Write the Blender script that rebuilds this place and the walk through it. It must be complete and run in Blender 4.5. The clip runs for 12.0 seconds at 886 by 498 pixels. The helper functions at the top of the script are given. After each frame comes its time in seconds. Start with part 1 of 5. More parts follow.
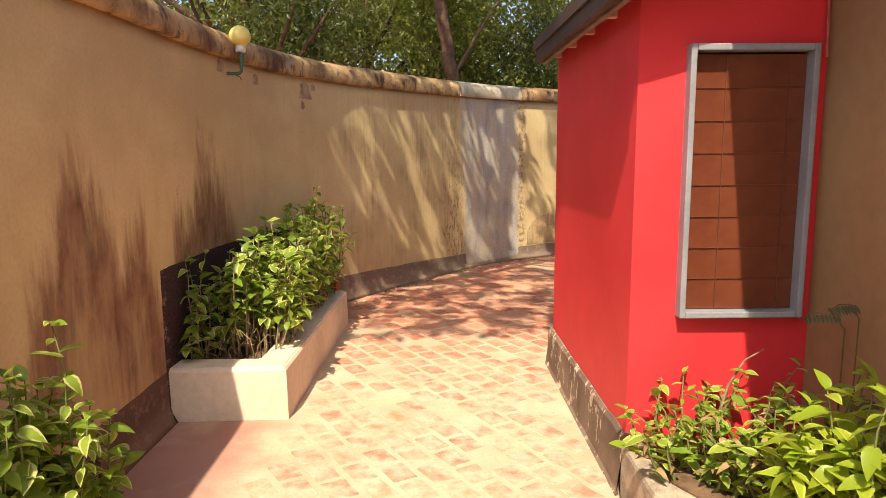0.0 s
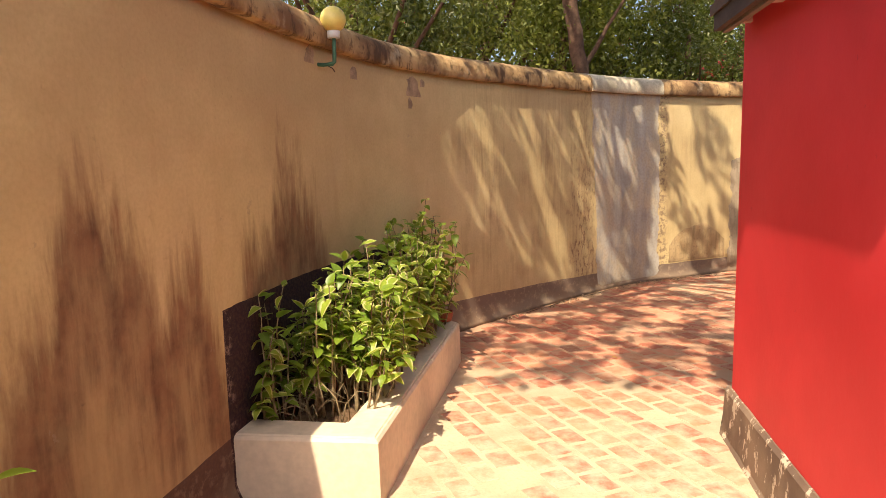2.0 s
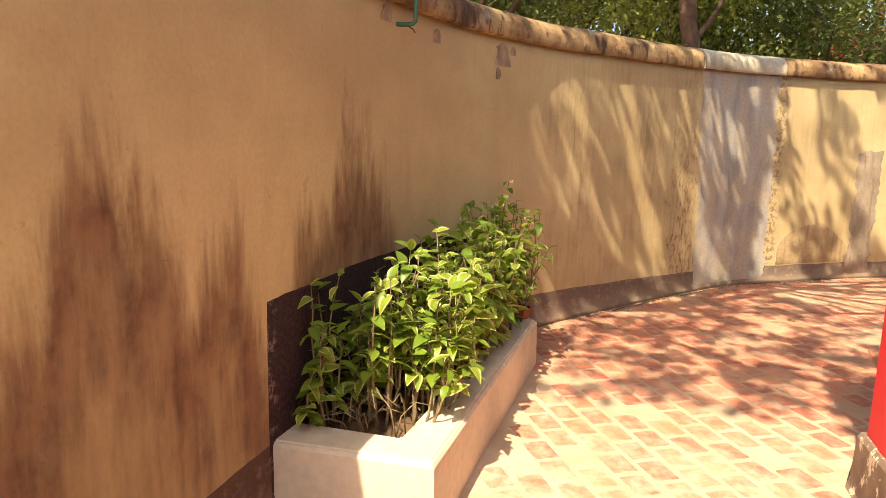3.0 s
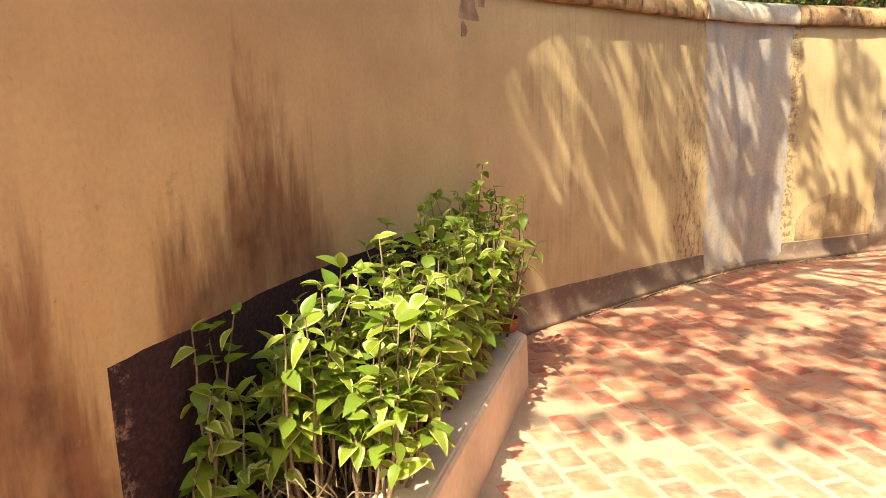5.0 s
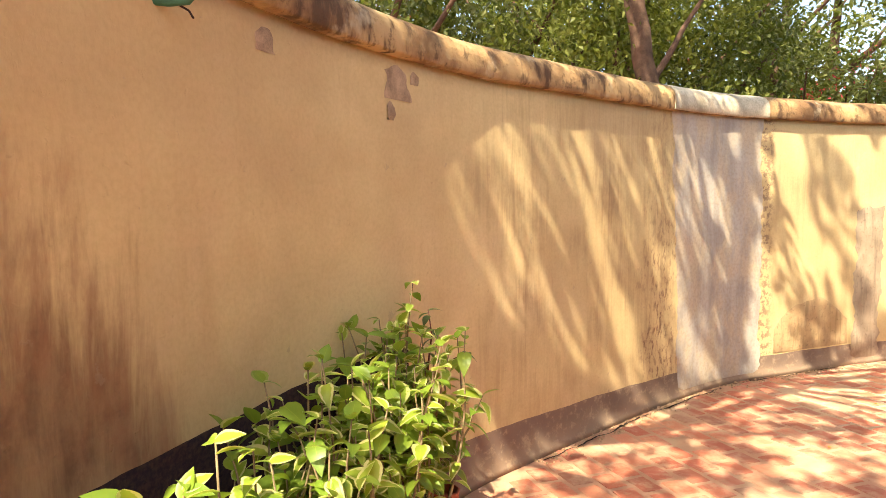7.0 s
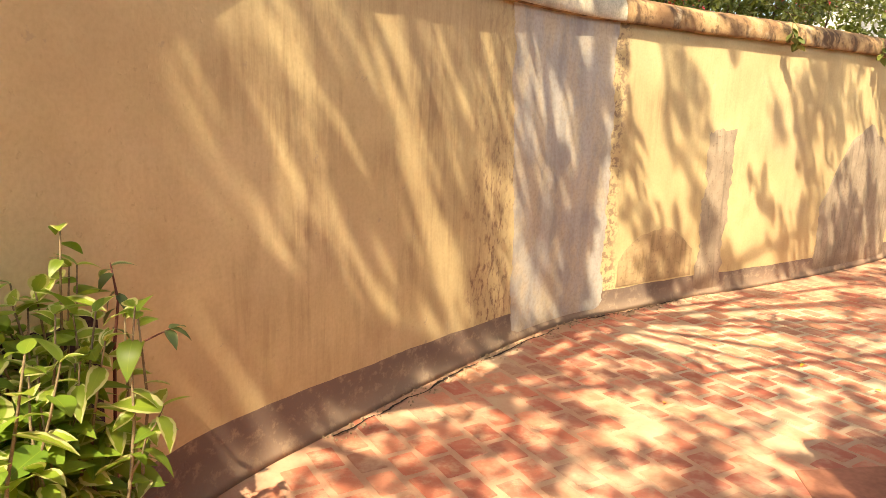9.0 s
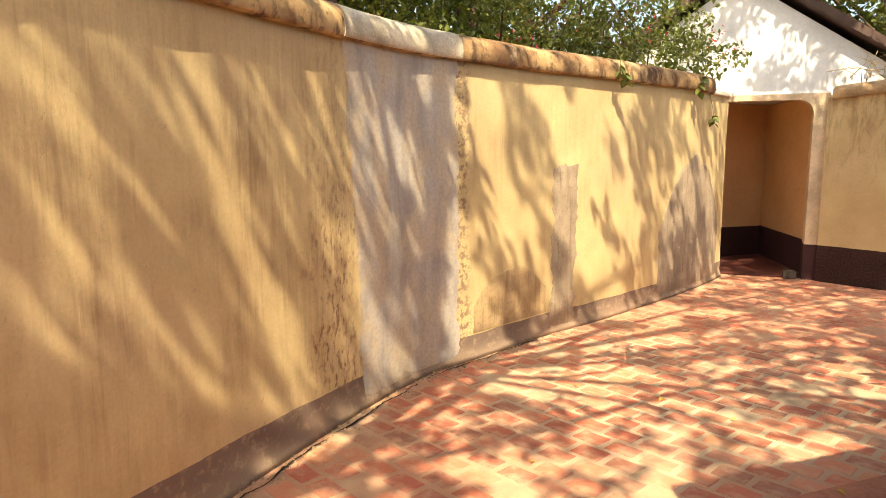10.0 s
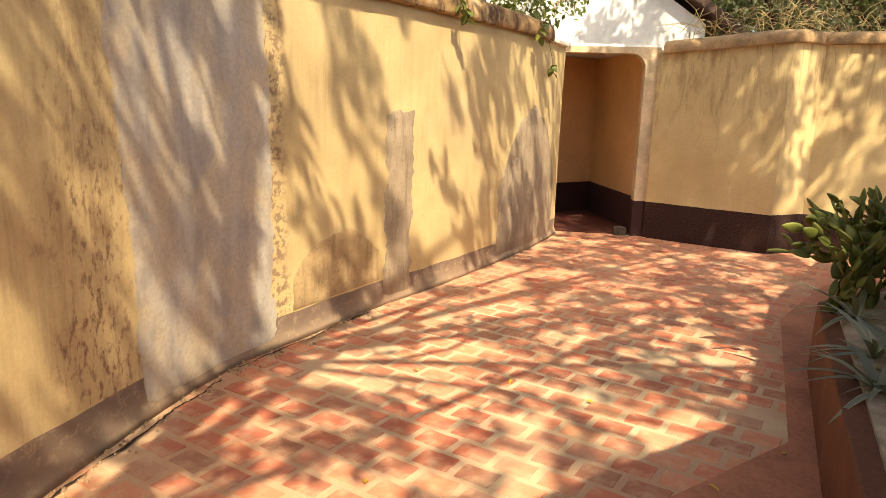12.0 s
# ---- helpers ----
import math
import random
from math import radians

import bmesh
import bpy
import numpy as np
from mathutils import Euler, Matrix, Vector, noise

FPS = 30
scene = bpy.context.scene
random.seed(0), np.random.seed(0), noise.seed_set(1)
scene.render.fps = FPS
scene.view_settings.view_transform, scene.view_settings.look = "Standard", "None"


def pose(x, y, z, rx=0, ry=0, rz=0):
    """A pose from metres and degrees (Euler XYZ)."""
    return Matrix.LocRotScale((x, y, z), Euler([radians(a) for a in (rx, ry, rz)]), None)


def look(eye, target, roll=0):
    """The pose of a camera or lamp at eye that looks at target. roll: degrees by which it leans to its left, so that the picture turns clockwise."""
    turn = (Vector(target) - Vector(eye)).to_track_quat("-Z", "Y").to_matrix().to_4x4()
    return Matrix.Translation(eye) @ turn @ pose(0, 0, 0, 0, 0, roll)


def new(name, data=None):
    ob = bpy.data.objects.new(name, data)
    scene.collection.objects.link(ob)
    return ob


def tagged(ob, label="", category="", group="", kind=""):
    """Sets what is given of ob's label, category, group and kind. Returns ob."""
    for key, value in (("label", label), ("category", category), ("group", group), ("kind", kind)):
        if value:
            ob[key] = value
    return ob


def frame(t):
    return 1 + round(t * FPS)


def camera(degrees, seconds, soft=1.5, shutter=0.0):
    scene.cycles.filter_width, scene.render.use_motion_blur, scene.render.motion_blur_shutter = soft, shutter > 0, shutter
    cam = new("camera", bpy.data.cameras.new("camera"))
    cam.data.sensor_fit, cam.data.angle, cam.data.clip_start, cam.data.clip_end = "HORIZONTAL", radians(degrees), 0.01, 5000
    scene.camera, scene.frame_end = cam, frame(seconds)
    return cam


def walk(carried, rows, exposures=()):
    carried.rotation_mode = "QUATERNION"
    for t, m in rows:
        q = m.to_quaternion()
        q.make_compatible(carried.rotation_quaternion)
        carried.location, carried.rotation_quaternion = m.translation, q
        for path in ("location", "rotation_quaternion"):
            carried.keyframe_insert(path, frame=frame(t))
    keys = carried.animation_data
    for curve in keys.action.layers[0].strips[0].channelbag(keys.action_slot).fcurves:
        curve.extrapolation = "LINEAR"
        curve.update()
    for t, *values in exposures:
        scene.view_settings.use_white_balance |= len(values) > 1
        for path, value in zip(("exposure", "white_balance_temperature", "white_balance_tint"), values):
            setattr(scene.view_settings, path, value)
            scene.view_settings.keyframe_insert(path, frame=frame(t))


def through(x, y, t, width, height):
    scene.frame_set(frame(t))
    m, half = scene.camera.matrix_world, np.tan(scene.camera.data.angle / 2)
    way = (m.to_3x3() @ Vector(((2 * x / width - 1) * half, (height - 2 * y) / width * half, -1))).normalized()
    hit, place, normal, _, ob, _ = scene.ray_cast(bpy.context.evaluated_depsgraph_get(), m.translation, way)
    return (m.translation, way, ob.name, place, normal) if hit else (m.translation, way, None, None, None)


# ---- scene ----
cam = camera(66.6, 12.0, soft=0.7)
PATH = [
    (0.0, 0.000, 0.000, 1.510, -0.900, -8.442, 0.326),
    (0.5, -0.054, 0.251, 1.495, -0.057, -9.074, 0.015),
    (1.0, -0.082, 0.497, 1.523, 3.145, -8.250, 2.602),
    (1.5, -0.098, 0.737, 1.525, 4.852, -7.337, 0.808),
    (2.0, -0.108, 0.990, 1.491, 8.814, -7.733, 1.318),
    (2.5, -0.139, 1.214, 1.504, 13.380, -9.702, 0.328),
    (3.0, -0.194, 1.453, 1.506, 16.003, -9.905, -1.349),
    (3.5, -0.236, 1.684, 1.485, 16.210, -8.696, -0.037),
    (5.5, -0.306, 2.552, 1.445, 14.667, -11.726, 1.703),
    (6.0, -0.349, 2.786, 1.452, 16.102, -9.546, -1.379),
    (6.5, -0.383, 3.010, 1.456, 14.243, -8.332, 0.465),
    (7.0, -0.367, 3.212, 1.532, 10.834, -4.443, 0.531),
    (9.0, -0.037, 4.167, 1.503, 0.439, -11.727, -1.646),
    (9.5, 0.017, 4.358, 1.512, -6.880, -10.164, -0.641),
    (10.0, 0.089, 4.531, 1.537, -11.839, -8.411, 0.241),
    (10.5, 0.152, 4.729, 1.510, -17.408, -9.699, 0.217),
    (11.0, 0.240, 4.878, 1.480, -20.639, -10.991, 3.347),
    (11.5, 0.308, 5.069, 1.491, -23.339, -13.080, 1.853),
    (12.0, 0.341, 5.255, 1.468, -26.028, -12.212, -1.789),
]
walk(cam, [(t, pose(x, y, z, 90 + pitch, roll, yaw)) for t, x, y, z, yaw, pitch, roll in PATH],
     exposures=[(0.0, 0.62, 6650, 10), (1.0, 0.68, 6800, 11), (2.0, 0.73, 6950, 12), (3.5, 1.04, 7050, 10), (5.5, 1.22, 6900, 8), (7.0, 1.58, 7000, 8), (9.0, 1.31, 7350, 8), (10.5, 1.04, 7500, 8), (12.0, 0.94, 7600, 8)])

# ---- light: one sun behind and to the left, open sky ----
SUN_X, SUN_Y = 0.166, 0.69          # shadow run per metre of height
world = bpy.data.worlds.new("world")
scene.world = world
world.use_nodes = True
wn = world.node_tree
sky = wn.nodes.new("ShaderNodeTexSky")
sky.sky_type = "NISHITA"
sky.sun_disc = False
sky.sun_elevation = math.atan(1 / math.hypot(SUN_X, SUN_Y))
sky.sun_rotation = math.atan2(-SUN_X, -SUN_Y)
sky.dust_density = 3.0
wn.links.new(sky.outputs[0], wn.nodes["Background"].inputs[0])
wn.nodes["Background"].inputs[1].default_value = 0.15
sun = new("sun", bpy.data.lights.new("sun", "SUN"))
sun.data.energy, sun.data.angle, sun.data.color = 5.0, radians(0.53), (1.0, 0.89, 0.68)
sun.matrix_world = look((0, 0, 20), (SUN_X * 20, SUN_Y * 20, 0))


# ---- material tools ----
class Mat:
    """A principled material with short ways to add nodes."""

    def __init__(self, name, rough=0.8, metal=0.0, spec=0.3):
        self.m = bpy.data.materials.new(name)
        self.m.use_nodes = True
        self.t = self.m.node_tree
        self.b = self.t.nodes["Principled BSDF"]
        self.b.inputs["Roughness"].default_value = rough
        self.b.inputs["Metallic"].default_value = metal
        self.b.inputs["Specular IOR Level"].default_value = spec
        self.c = self.t.nodes.new("ShaderNodeTexCoord")

    def put(self, socket, value):
        if hasattr(value, "is_output"):
            self.t.links.new(value, socket)
        elif isinstance(value, (tuple, list)):
            socket.default_value = (*value, 1.0) if len(value) == 3 and len(socket.default_value) == 4 else value
        else:
            socket.default_value = value

    def math(self, op, a, b=0.0, c=0.0):
        n = self.t.nodes.new("ShaderNodeMath")
        n.operation = op
        for s, v in zip(n.inputs, (a, b, c)):
            self.put(s, v)
        return n.outputs[0]

    def place(self, space="Object", scale=(1, 1, 1), shift=(0, 0, 0)):
        n = self.t.nodes.new("ShaderNodeMapping")
        n.inputs["Scale"].default_value = scale
        n.inputs["Location"].default_value = shift
        self.t.links.new(self.c.outputs[space], n.inputs["Vector"])
        return n.outputs[0]

    def noise(self, vec, scale=5.0, detail=4.0, rough=0.55, warp=0.0):
        n = self.t.nodes.new("ShaderNodeTexNoise")
        n.inputs["Scale"].default_value = scale
        n.inputs["Detail"].default_value = detail
        n.inputs["Roughness"].default_value = rough
        n.inputs["Distortion"].default_value = warp
        self.t.links.new(vec, n.inputs["Vector"])
        return n.outputs["Fac"]

    def step(self, value, lo, hi, out_lo=0.0, out_hi=1.0):
        n = self.t.nodes.new("ShaderNodeMapRange")
        n.interpolation_type = "SMOOTHSTEP"
        for s, v in zip(n.inputs, (value, lo, hi, out_lo, out_hi)):
            self.put(s, v)
        return n.outputs[0]

    def mix(self, f, a, b, mode="MIX"):
        n = self.t.nodes.new("ShaderNodeMix")
        n.data_type, n.blend_type = "RGBA", mode
        self.put(n.inputs["Factor"], f)
        self.put(n.inputs[6], a)
        self.put(n.inputs[7], b)
        return n.outputs[2]

    def colour(self, c):
        self.put(self.b.inputs["Base Color"], c)
        return self

    def roughness(self, v):
        self.put(self.b.inputs["Roughness"], v)
        return self

    def bump(self, height, strength=0.3, distance=0.01):
        n = self.t.nodes.new("ShaderNodeBump")
        n.inputs["Strength"].default_value = strength
        n.inputs["Distance"].default_value = distance
        self.t.links.new(height, n.inputs["Height"])
        self.t.links.new(n.outputs[0], self.b.inputs["Normal"])
        return self

    def uv(self):
        n = self.t.nodes.new("ShaderNodeSeparateXYZ")
        self.t.links.new(self.c.outputs["UV"], n.inputs[0])
        return n.outputs[0], n.outputs[1]

    def spot(self):
        n = self.t.nodes.new("ShaderNodeSeparateXYZ")
        self.geo = self.t.nodes.new("ShaderNodeNewGeometry")
        self.t.links.new(self.geo.outputs["Position"], n.inputs[0])
        return n.outputs

    def rand(self):
        return self.t.nodes.new("ShaderNodeObjectInfo").outputs["Random"]

    def island(self):
        return self.t.nodes.new("ShaderNodeNewGeometry").outputs["Random Per Island"]


def plain(name, base, rough=0.7, vary=0.12, scale=6.0, metal=0.0, spec=0.3, bump=0.15):
    k = Mat(name, rough, metal, spec)
    v = k.place()
    big, fine = k.noise(v, scale), k.noise(v, scale * 14, 3)
    dark = tuple(c * (1 - 2.2 * vary) for c in base)
    light = tuple(min(1, c * (1 + 1.4 * vary)) for c in base)
    k.colour(k.mix(k.step(k.math("ADD", k.math("MULTIPLY", big, 0.7), k.math("MULTIPLY", fine, 0.3)), 0.3, 0.7), dark, light))
    return k.bump(fine, bump, 0.004).m


# ---- the line of the curved wall ----
WALL_LINE = [(-1.50, -4.0), (-1.50, -2.0), (-1.50, 0.0), (-1.50, 2.0), (-1.475, 3.6), (-1.42, 4.75), (-1.24, 5.7), (-0.92, 6.55), (-0.45, 7.27),
             (0.0, 7.90), (0.42, 8.45), (0.87, 8.93), (1.30, 9.23), (1.97, 9.68), (2.65, 10.07), (3.61, 10.68), (4.40, 11.24), (5.02, 11.74)]


def smooth_line(points, step):
    """A Catmull-Rom curve through the points, resampled in even steps: (x, y, run, normal x, normal y)."""
    p = [Vector(a) for a in points]
    p = [2 * p[0] - p[1], *p, 2 * p[-1] - p[-2]]
    fine = []
    for a, b, c, d in zip(p, p[1:], p[2:], p[3:]):
        for i in range(24):
            s = i / 24
            fine.append(0.5 * (2 * b + (c - a) * s + (2 * a - 5 * b + 4 * c - d) * s * s + (3 * b - 3 * c + d - a) * s ** 3))
    fine.append(p[-2])
    run = [0.0]
    for a, b in zip(fine, fine[1:]):
        run.append(run[-1] + (b - a).length)
    n = round(run[-1] / step)
    at = [run[-1] * i / n for i in range(n + 1)]
    xs, ys = np.interp(at, run, [q.x for q in fine]), np.interp(at, run, [q.y for q in fine])
    tx, ty = np.gradient(xs), np.gradient(ys)
    ln = np.hypot(tx, ty)
    return [(x, y, r, b / l, -a / l) for x, y, r, a, b, l in zip(xs, ys, at, tx, ty, ln)]


LINE = smooth_line(WALL_LINE, 0.06)


def run_at(x, y):
    """How far along the wall the place nearest to (x, y) lies."""
    return min(LINE, key=lambda q: (q[0] - x) ** 2 + (q[1] - y) ** 2)[2]


def on_wall(run):
    """Place and normal of the wall's face at a run."""
    return tuple(float(np.interp(run, [q[2] for q in LINE], [q[i] for q in LINE])) for i in (0, 1, 3, 4))


# ---- mesh tools ----
def mesh_from(bm, name, material, smooth=False):
    me = bpy.data.meshes.new(name)
    bm.to_mesh(me)
    bm.free()
    for f in me.polygons:
        f.use_smooth = smooth
    for m in (material if isinstance(material, (list, tuple)) else [material]):
        me.materials.append(m)
    return me


def raw(name, verts, faces, material, smooth=False, uvs=None):
    me = bpy.data.meshes.new(name)
    me.from_pydata(verts, [], faces)
    if uvs:
        layer = me.uv_layers.new(name="UVMap")
        for loop in me.loops:
            layer.data[loop.index].uv = uvs[loop.vertex_index]
    for f in me.polygons:
        f.use_smooth = smooth
    me.materials.append(material)
    me.update()
    return me


def part(name, bm, material, parent, label="", smooth=False):
    ob = new(name, mesh_from(bm, name, material, smooth) if isinstance(bm, bmesh.types.BMesh) else bm)
    ob.parent = parent
    return tagged(ob, label)


def thing(name, label, category, at=(0, 0, 0), rz=0.0, group="", kind=""):
    ob = new(name)
    ob.empty_display_size = 0.05
    ob.matrix_world = pose(*at, 0, 0, rz)
    return tagged(ob, label, category, group, kind)


def box(bm, lo, hi, bevel=0.0, m=None):
    r = bmesh.ops.create_cube(bm, size=1.0)
    lo, hi = Vector(lo), Vector(hi)
    s = hi - lo
    bmesh.ops.transform(bm, matrix=Matrix.Translation((lo + hi) / 2) @ Matrix.Diagonal((*s, 1)), verts=r["verts"])
    if bevel:
        es = list({e for v in r["verts"] for e in v.link_edges})
        r2 = bmesh.ops.bevel(bm, geom=es, offset=bevel, segments=2, affect="EDGES", profile=0.5)
        vs = list({v for f in r2["faces"] for v in f.verts} | {v for v in r["verts"] if v.is_valid})
    else:
        vs = r["verts"]
    if m is not None:
        bmesh.ops.transform(bm, matrix=m, verts=[v for v in vs if v.is_valid])
    return bm


def boxed(lo, hi, bevel=0.0):
    return box(bmesh.new(), lo, hi, bevel)


def prism(bm, outline, z0, z1, bevel=0.0):
    """An upright prism over a flat outline (counter-clockwise)."""
    lo = [bm.verts.new((x, y, z0)) for x, y in outline]
    hi = [bm.verts.new((x, y, z1)) for x, y in outline]
    bm.faces.new(lo[::-1])
    bm.faces.new(hi)
    n = len(lo)
    for i in range(n):
        bm.faces.new((lo[i], lo[(i + 1) % n], hi[(i + 1) % n], hi[i]))
    if bevel:
        bmesh.ops.bevel(bm, geom=bm.edges[:], offset=bevel, segments=2, affect="EDGES", profile=0.5)
    return bm


def tube_data(points, radii, sides=7):
    """Verts and faces of a tapered tube along points."""
    verts, faces = [], []
    p = [Vector(q) for q in points]
    side = Vector((0.31, 0.87, 0.39))
    for i, q in enumerate(p):
        d = (p[min(i + 1, len(p) - 1)] - p[max(i - 1, 0)]).normalized()
        a = d.cross(side)
        if a.length < 1e-3:
            a = d.cross(Vector((1, 0, 0)))
        a.normalize()
        b = d.cross(a)
        r = radii[i] if isinstance(radii, (list, tuple)) else radii
        for k in range(sides):
            w = 2 * math.pi * k / sides
            verts.append(q + (a * math.cos(w) + b * math.sin(w)) * r)
    for i in range(len(p) - 1):
        for k in range(sides):
            faces.append((i * sides + k, i * sides + (k + 1) % sides, (i + 1) * sides + (k + 1) % sides, (i + 1) * sides + k))
    faces.append(tuple(range(sides - 1, -1, -1)))
    faces.append(tuple(range((len(p) - 1) * sides, len(p) * sides)))
    return verts, faces


class Pile:
    """Verts and faces gathered into one mesh."""

    def __init__(self):
        self.v, self.f = [], []

    def add(self, verts, faces):
        o = len(self.v)
        self.v.extend(verts)
        self.f.extend(tuple(i + o for i in f) for f in faces)

    def tube(self, points, radii, sides=7):
        self.add(*tube_data(points, radii, sides))

    def mesh(self, name, material, smooth=False):
        return raw(name, [tuple(v) for v in self.v], self.f, material, smooth)


def lathe(profile, material, name, sides=24, smooth=True):
    verts, faces = [], []
    for r, z in profile:
        for k in range(sides):
            w = 2 * math.pi * k / sides
            verts.append((r * math.cos(w), r * math.sin(w), z))
    for i in range(len(profile) - 1):
        for k in range(sides):
            faces.append((i * sides + k, i * sides + (k + 1) % sides, (i + 1) * sides + (k + 1) % sides, (i + 1) * sides + k))
    return raw(name, verts, faces, material, smooth)
# ---- materials ----
DADO_A = run_at(-1.475, 3.62)      # painted band steps up behind the bed
DADO_B = run_at(-1.10, 6.12)       # and down again after it
PILLAR_A, PILLAR_B = run_at(0.30, 8.40), run_at(1.13, 9.15)


def wall_paint(name, curved=True):
    k = Mat(name, 0.85, 0, 0.25)
    u, z = k.uv()
    v = k.c.outputs["UV"]
    m = k.place("UV", (3.2, 0.55, 1))
    streak = k.noise(m, 2.2, 6, 0.62, 0.35)
    fine_streak = k.noise(k.place("UV", (10, 1.3, 1)), 1.6, 6, 0.66, 0.5)
    patchy = k.noise(k.place("UV", (1, 1, 1), (7, 3, 0)), 1.1, 4, 0.55)
    blotch = k.noise(v, 1.3, 5, 0.6)
    grit = k.noise(v, 55, 4, 0.6)
    base = k.mix(k.step(blotch, 0.3, 0.72), (0.552, 0.416, 0.220), (0.71, 0.566, 0.302))
    base = k.mix(k.math("MULTIPLY", k.math("MULTIPLY", k.step(streak, 0.5, 0.7), k.step(patchy, 0.42, 0.62)), 0.35), base, (0.50, 0.33, 0.17))
    base = k.mix(k.math("MULTIPLY", k.step(patchy, 0.5, 0.7), 0.5), base, (0.62, 0.475, 0.285))
    if curved:
        # damp stains that climb from the foot of the wall
        top = k.step(u, DADO_B, run_at(-0.8, 6.7), 0.33, 0.05)
        for y, x, w, h in ((3.02, -1.5, 0.70, 0.80), (2.88, -1.5, 0.26, 0.28), (3.42, -1.49, 0.20, 0.15), (4.34, -1.47, 0.74, 0.93), (4.40, -1.46, 0.26, 0.28),
                           (1.3, -1.5, 0.9, 0.8), (2.58, -1.5, 0.40, 0.14)):
            d = k.math("ABSOLUTE", k.math("SUBTRACT", u, run_at(x, y)))
            top = k.math("ADD", top, k.step(d, w * 0.5, w * 1.05, h, 0.0))
        edge = k.math("ADD", top, k.math("MULTIPLY", k.math("SUBTRACT", k.math("ADD", k.math("MULTIPLY", streak, 0.68), k.math("MULTIPLY", fine_streak, 0.32)), 0.5), 1.75))
        deep = k.math("SUBTRACT", edge, z)
        stain = k.math("MULTIPLY", k.step(deep, -0.10, 0.34), k.step(deep, 0.42, 1.10, 1.0, 0.50))
        stain = k.math("MULTIPLY", stain, k.step(k.noise(k.place("UV", (1, 0.6, 1), (4, 4, 0)), 5.0, 6, 0.66), 0.3, 0.62, 0.72, 1.0))
        base = k.mix(k.math("MULTIPLY", stain, 0.96), base, k.mix(k.step(k.math("ADD", k.math("MULTIPLY", fine_streak, 0.5), k.math("MULTIPLY", k.noise(v, 6, 6, 0.65), 0.5)), 0.35, 0.62), (0.125, 0.060, 0.041), (0.275, 0.140, 0.080)))
        # runs of soot under the coping
        drip = k.math("MULTIPLY", k.step(fine_streak, 0.52, 0.68), k.step(z, 1.55, 2.15))
        base = k.mix(k.math("MULTIPLY", k.math("MULTIPLY", drip, k.step(blotch, 0.4, 0.65)), 0.22), base, (0.24, 0.14, 0.08))
        drops = k.noise(k.place("UV", (10, 0.75, 1), (5, 2, 0)), 2.0, 8, 0.7, 0.5)
        grime = k.step(k.math("ADD", k.math("MULTIPLY", drops, 0.65), k.math("MULTIPLY", k.noise(k.place("UV", (1, 0.8, 1), (1, 6, 0)), 4.5, 6, 0.65), 0.35)), 0.40, 0.66)
        zone = k.math("MULTIPLY", k.step(u, run_at(-1.1, 6.2), run_at(-0.6, 7.0)), k.step(u, PILLAR_A + 0.1, PILLAR_B + 1.2, 1.0, 0.35))
        base = k.mix(k.math("MULTIPLY", k.math("MULTIPLY", grime, k.math("MULTIPLY", zone, k.step(k.noise(k.place("UV", (1, 0.7, 1), (2, 9, 0)), 2.1, 5, 0.6), 0.36, 0.60))), k.math("MULTIPLY", k.step(z, 0.3, 1.0, 0.35, 0.72), k.step(z, 2.2, 1.5, 0.5, 1.0))), base, (0.27, 0.165, 0.09))
        # patches where the paint has come off
        chip = k.math("MULTIPLY", k.step(k.noise(v, 7.5, 6, 0.65), 0.66, 0.69), k.step(z, 0.1, 1.2, 1.0, 0.55))
        base = k.mix(k.math("MULTIPLY", chip, 0.6), base, (0.36, 0.27, 0.20))
        # crumbling render on both sides of the cement strip
        pit = k.noise(k.place("UV", (1, 0.45, 1)), 26, 6, 0.7)
        beside = k.step(k.math("ABSOLUTE", k.math("SUBTRACT", u, k.math("ADD", PILLAR_A - 0.10, k.math("MULTIPLY", k.math("SUBTRACT", k.noise(v, 2.6, 5, 0.65), 0.5), 0.9)))), 0.03, 0.34, 1.0, 0.0)
        beside = k.math("MULTIPLY", beside, k.step(z, 0.9, 1.7, 1.0, 0.35))
        base = k.mix(k.math("MULTIPLY", beside, k.step(pit, 0.46, 0.60)), base, k.mix(k.step(pit, 0.5, 0.62), (0.46, 0.31, 0.175), (0.24, 0.15, 0.09)))
        past = k.step(k.math("ABSOLUTE", k.math("SUBTRACT", u, k.math("ADD", PILLAR_B + 0.05, k.math("MULTIPLY", k.math("SUBTRACT", blotch, 0.5), 0.2)))), 0.03, 0.13, 1.0, 0.0)
        base = k.mix(k.math("MULTIPLY", past, k.step(k.noise(v, 21, 6, 0.7), 0.49, 0.55)), base, (0.30, 0.21, 0.13))
        # painted band at the foot
        wob = k.math("MULTIPLY", k.math("SUBTRACT", k.noise(v, 3.0, 3), 0.5), 0.03)
        h = k.math("ADD", 0.30, wob)
        h = k.math("ADD", h, k.math("MULTIPLY", k.math("MULTIPLY", k.math("GREATER_THAN", u, DADO_A), k.math("LESS_THAN", u, DADO_B)), 0.57))
        h = k.math("SUBTRACT", h, k.step(u, DADO_B, run_at(1.2, 9.2), 0.0, 0.085))
        h = k.math("SUBTRACT", h, k.math("MULTIPLY", k.math("GREATER_THAN", u, DADO_B), 0.035))
        band = k.math("LESS_THAN", z, h)
        worn = k.step(k.noise(v, 12, 7, 0.72), 0.50, 0.63)
        behind = k.math("MULTIPLY", k.math("GREATER_THAN", u, DADO_A), k.math("LESS_THAN", u, DADO_B))
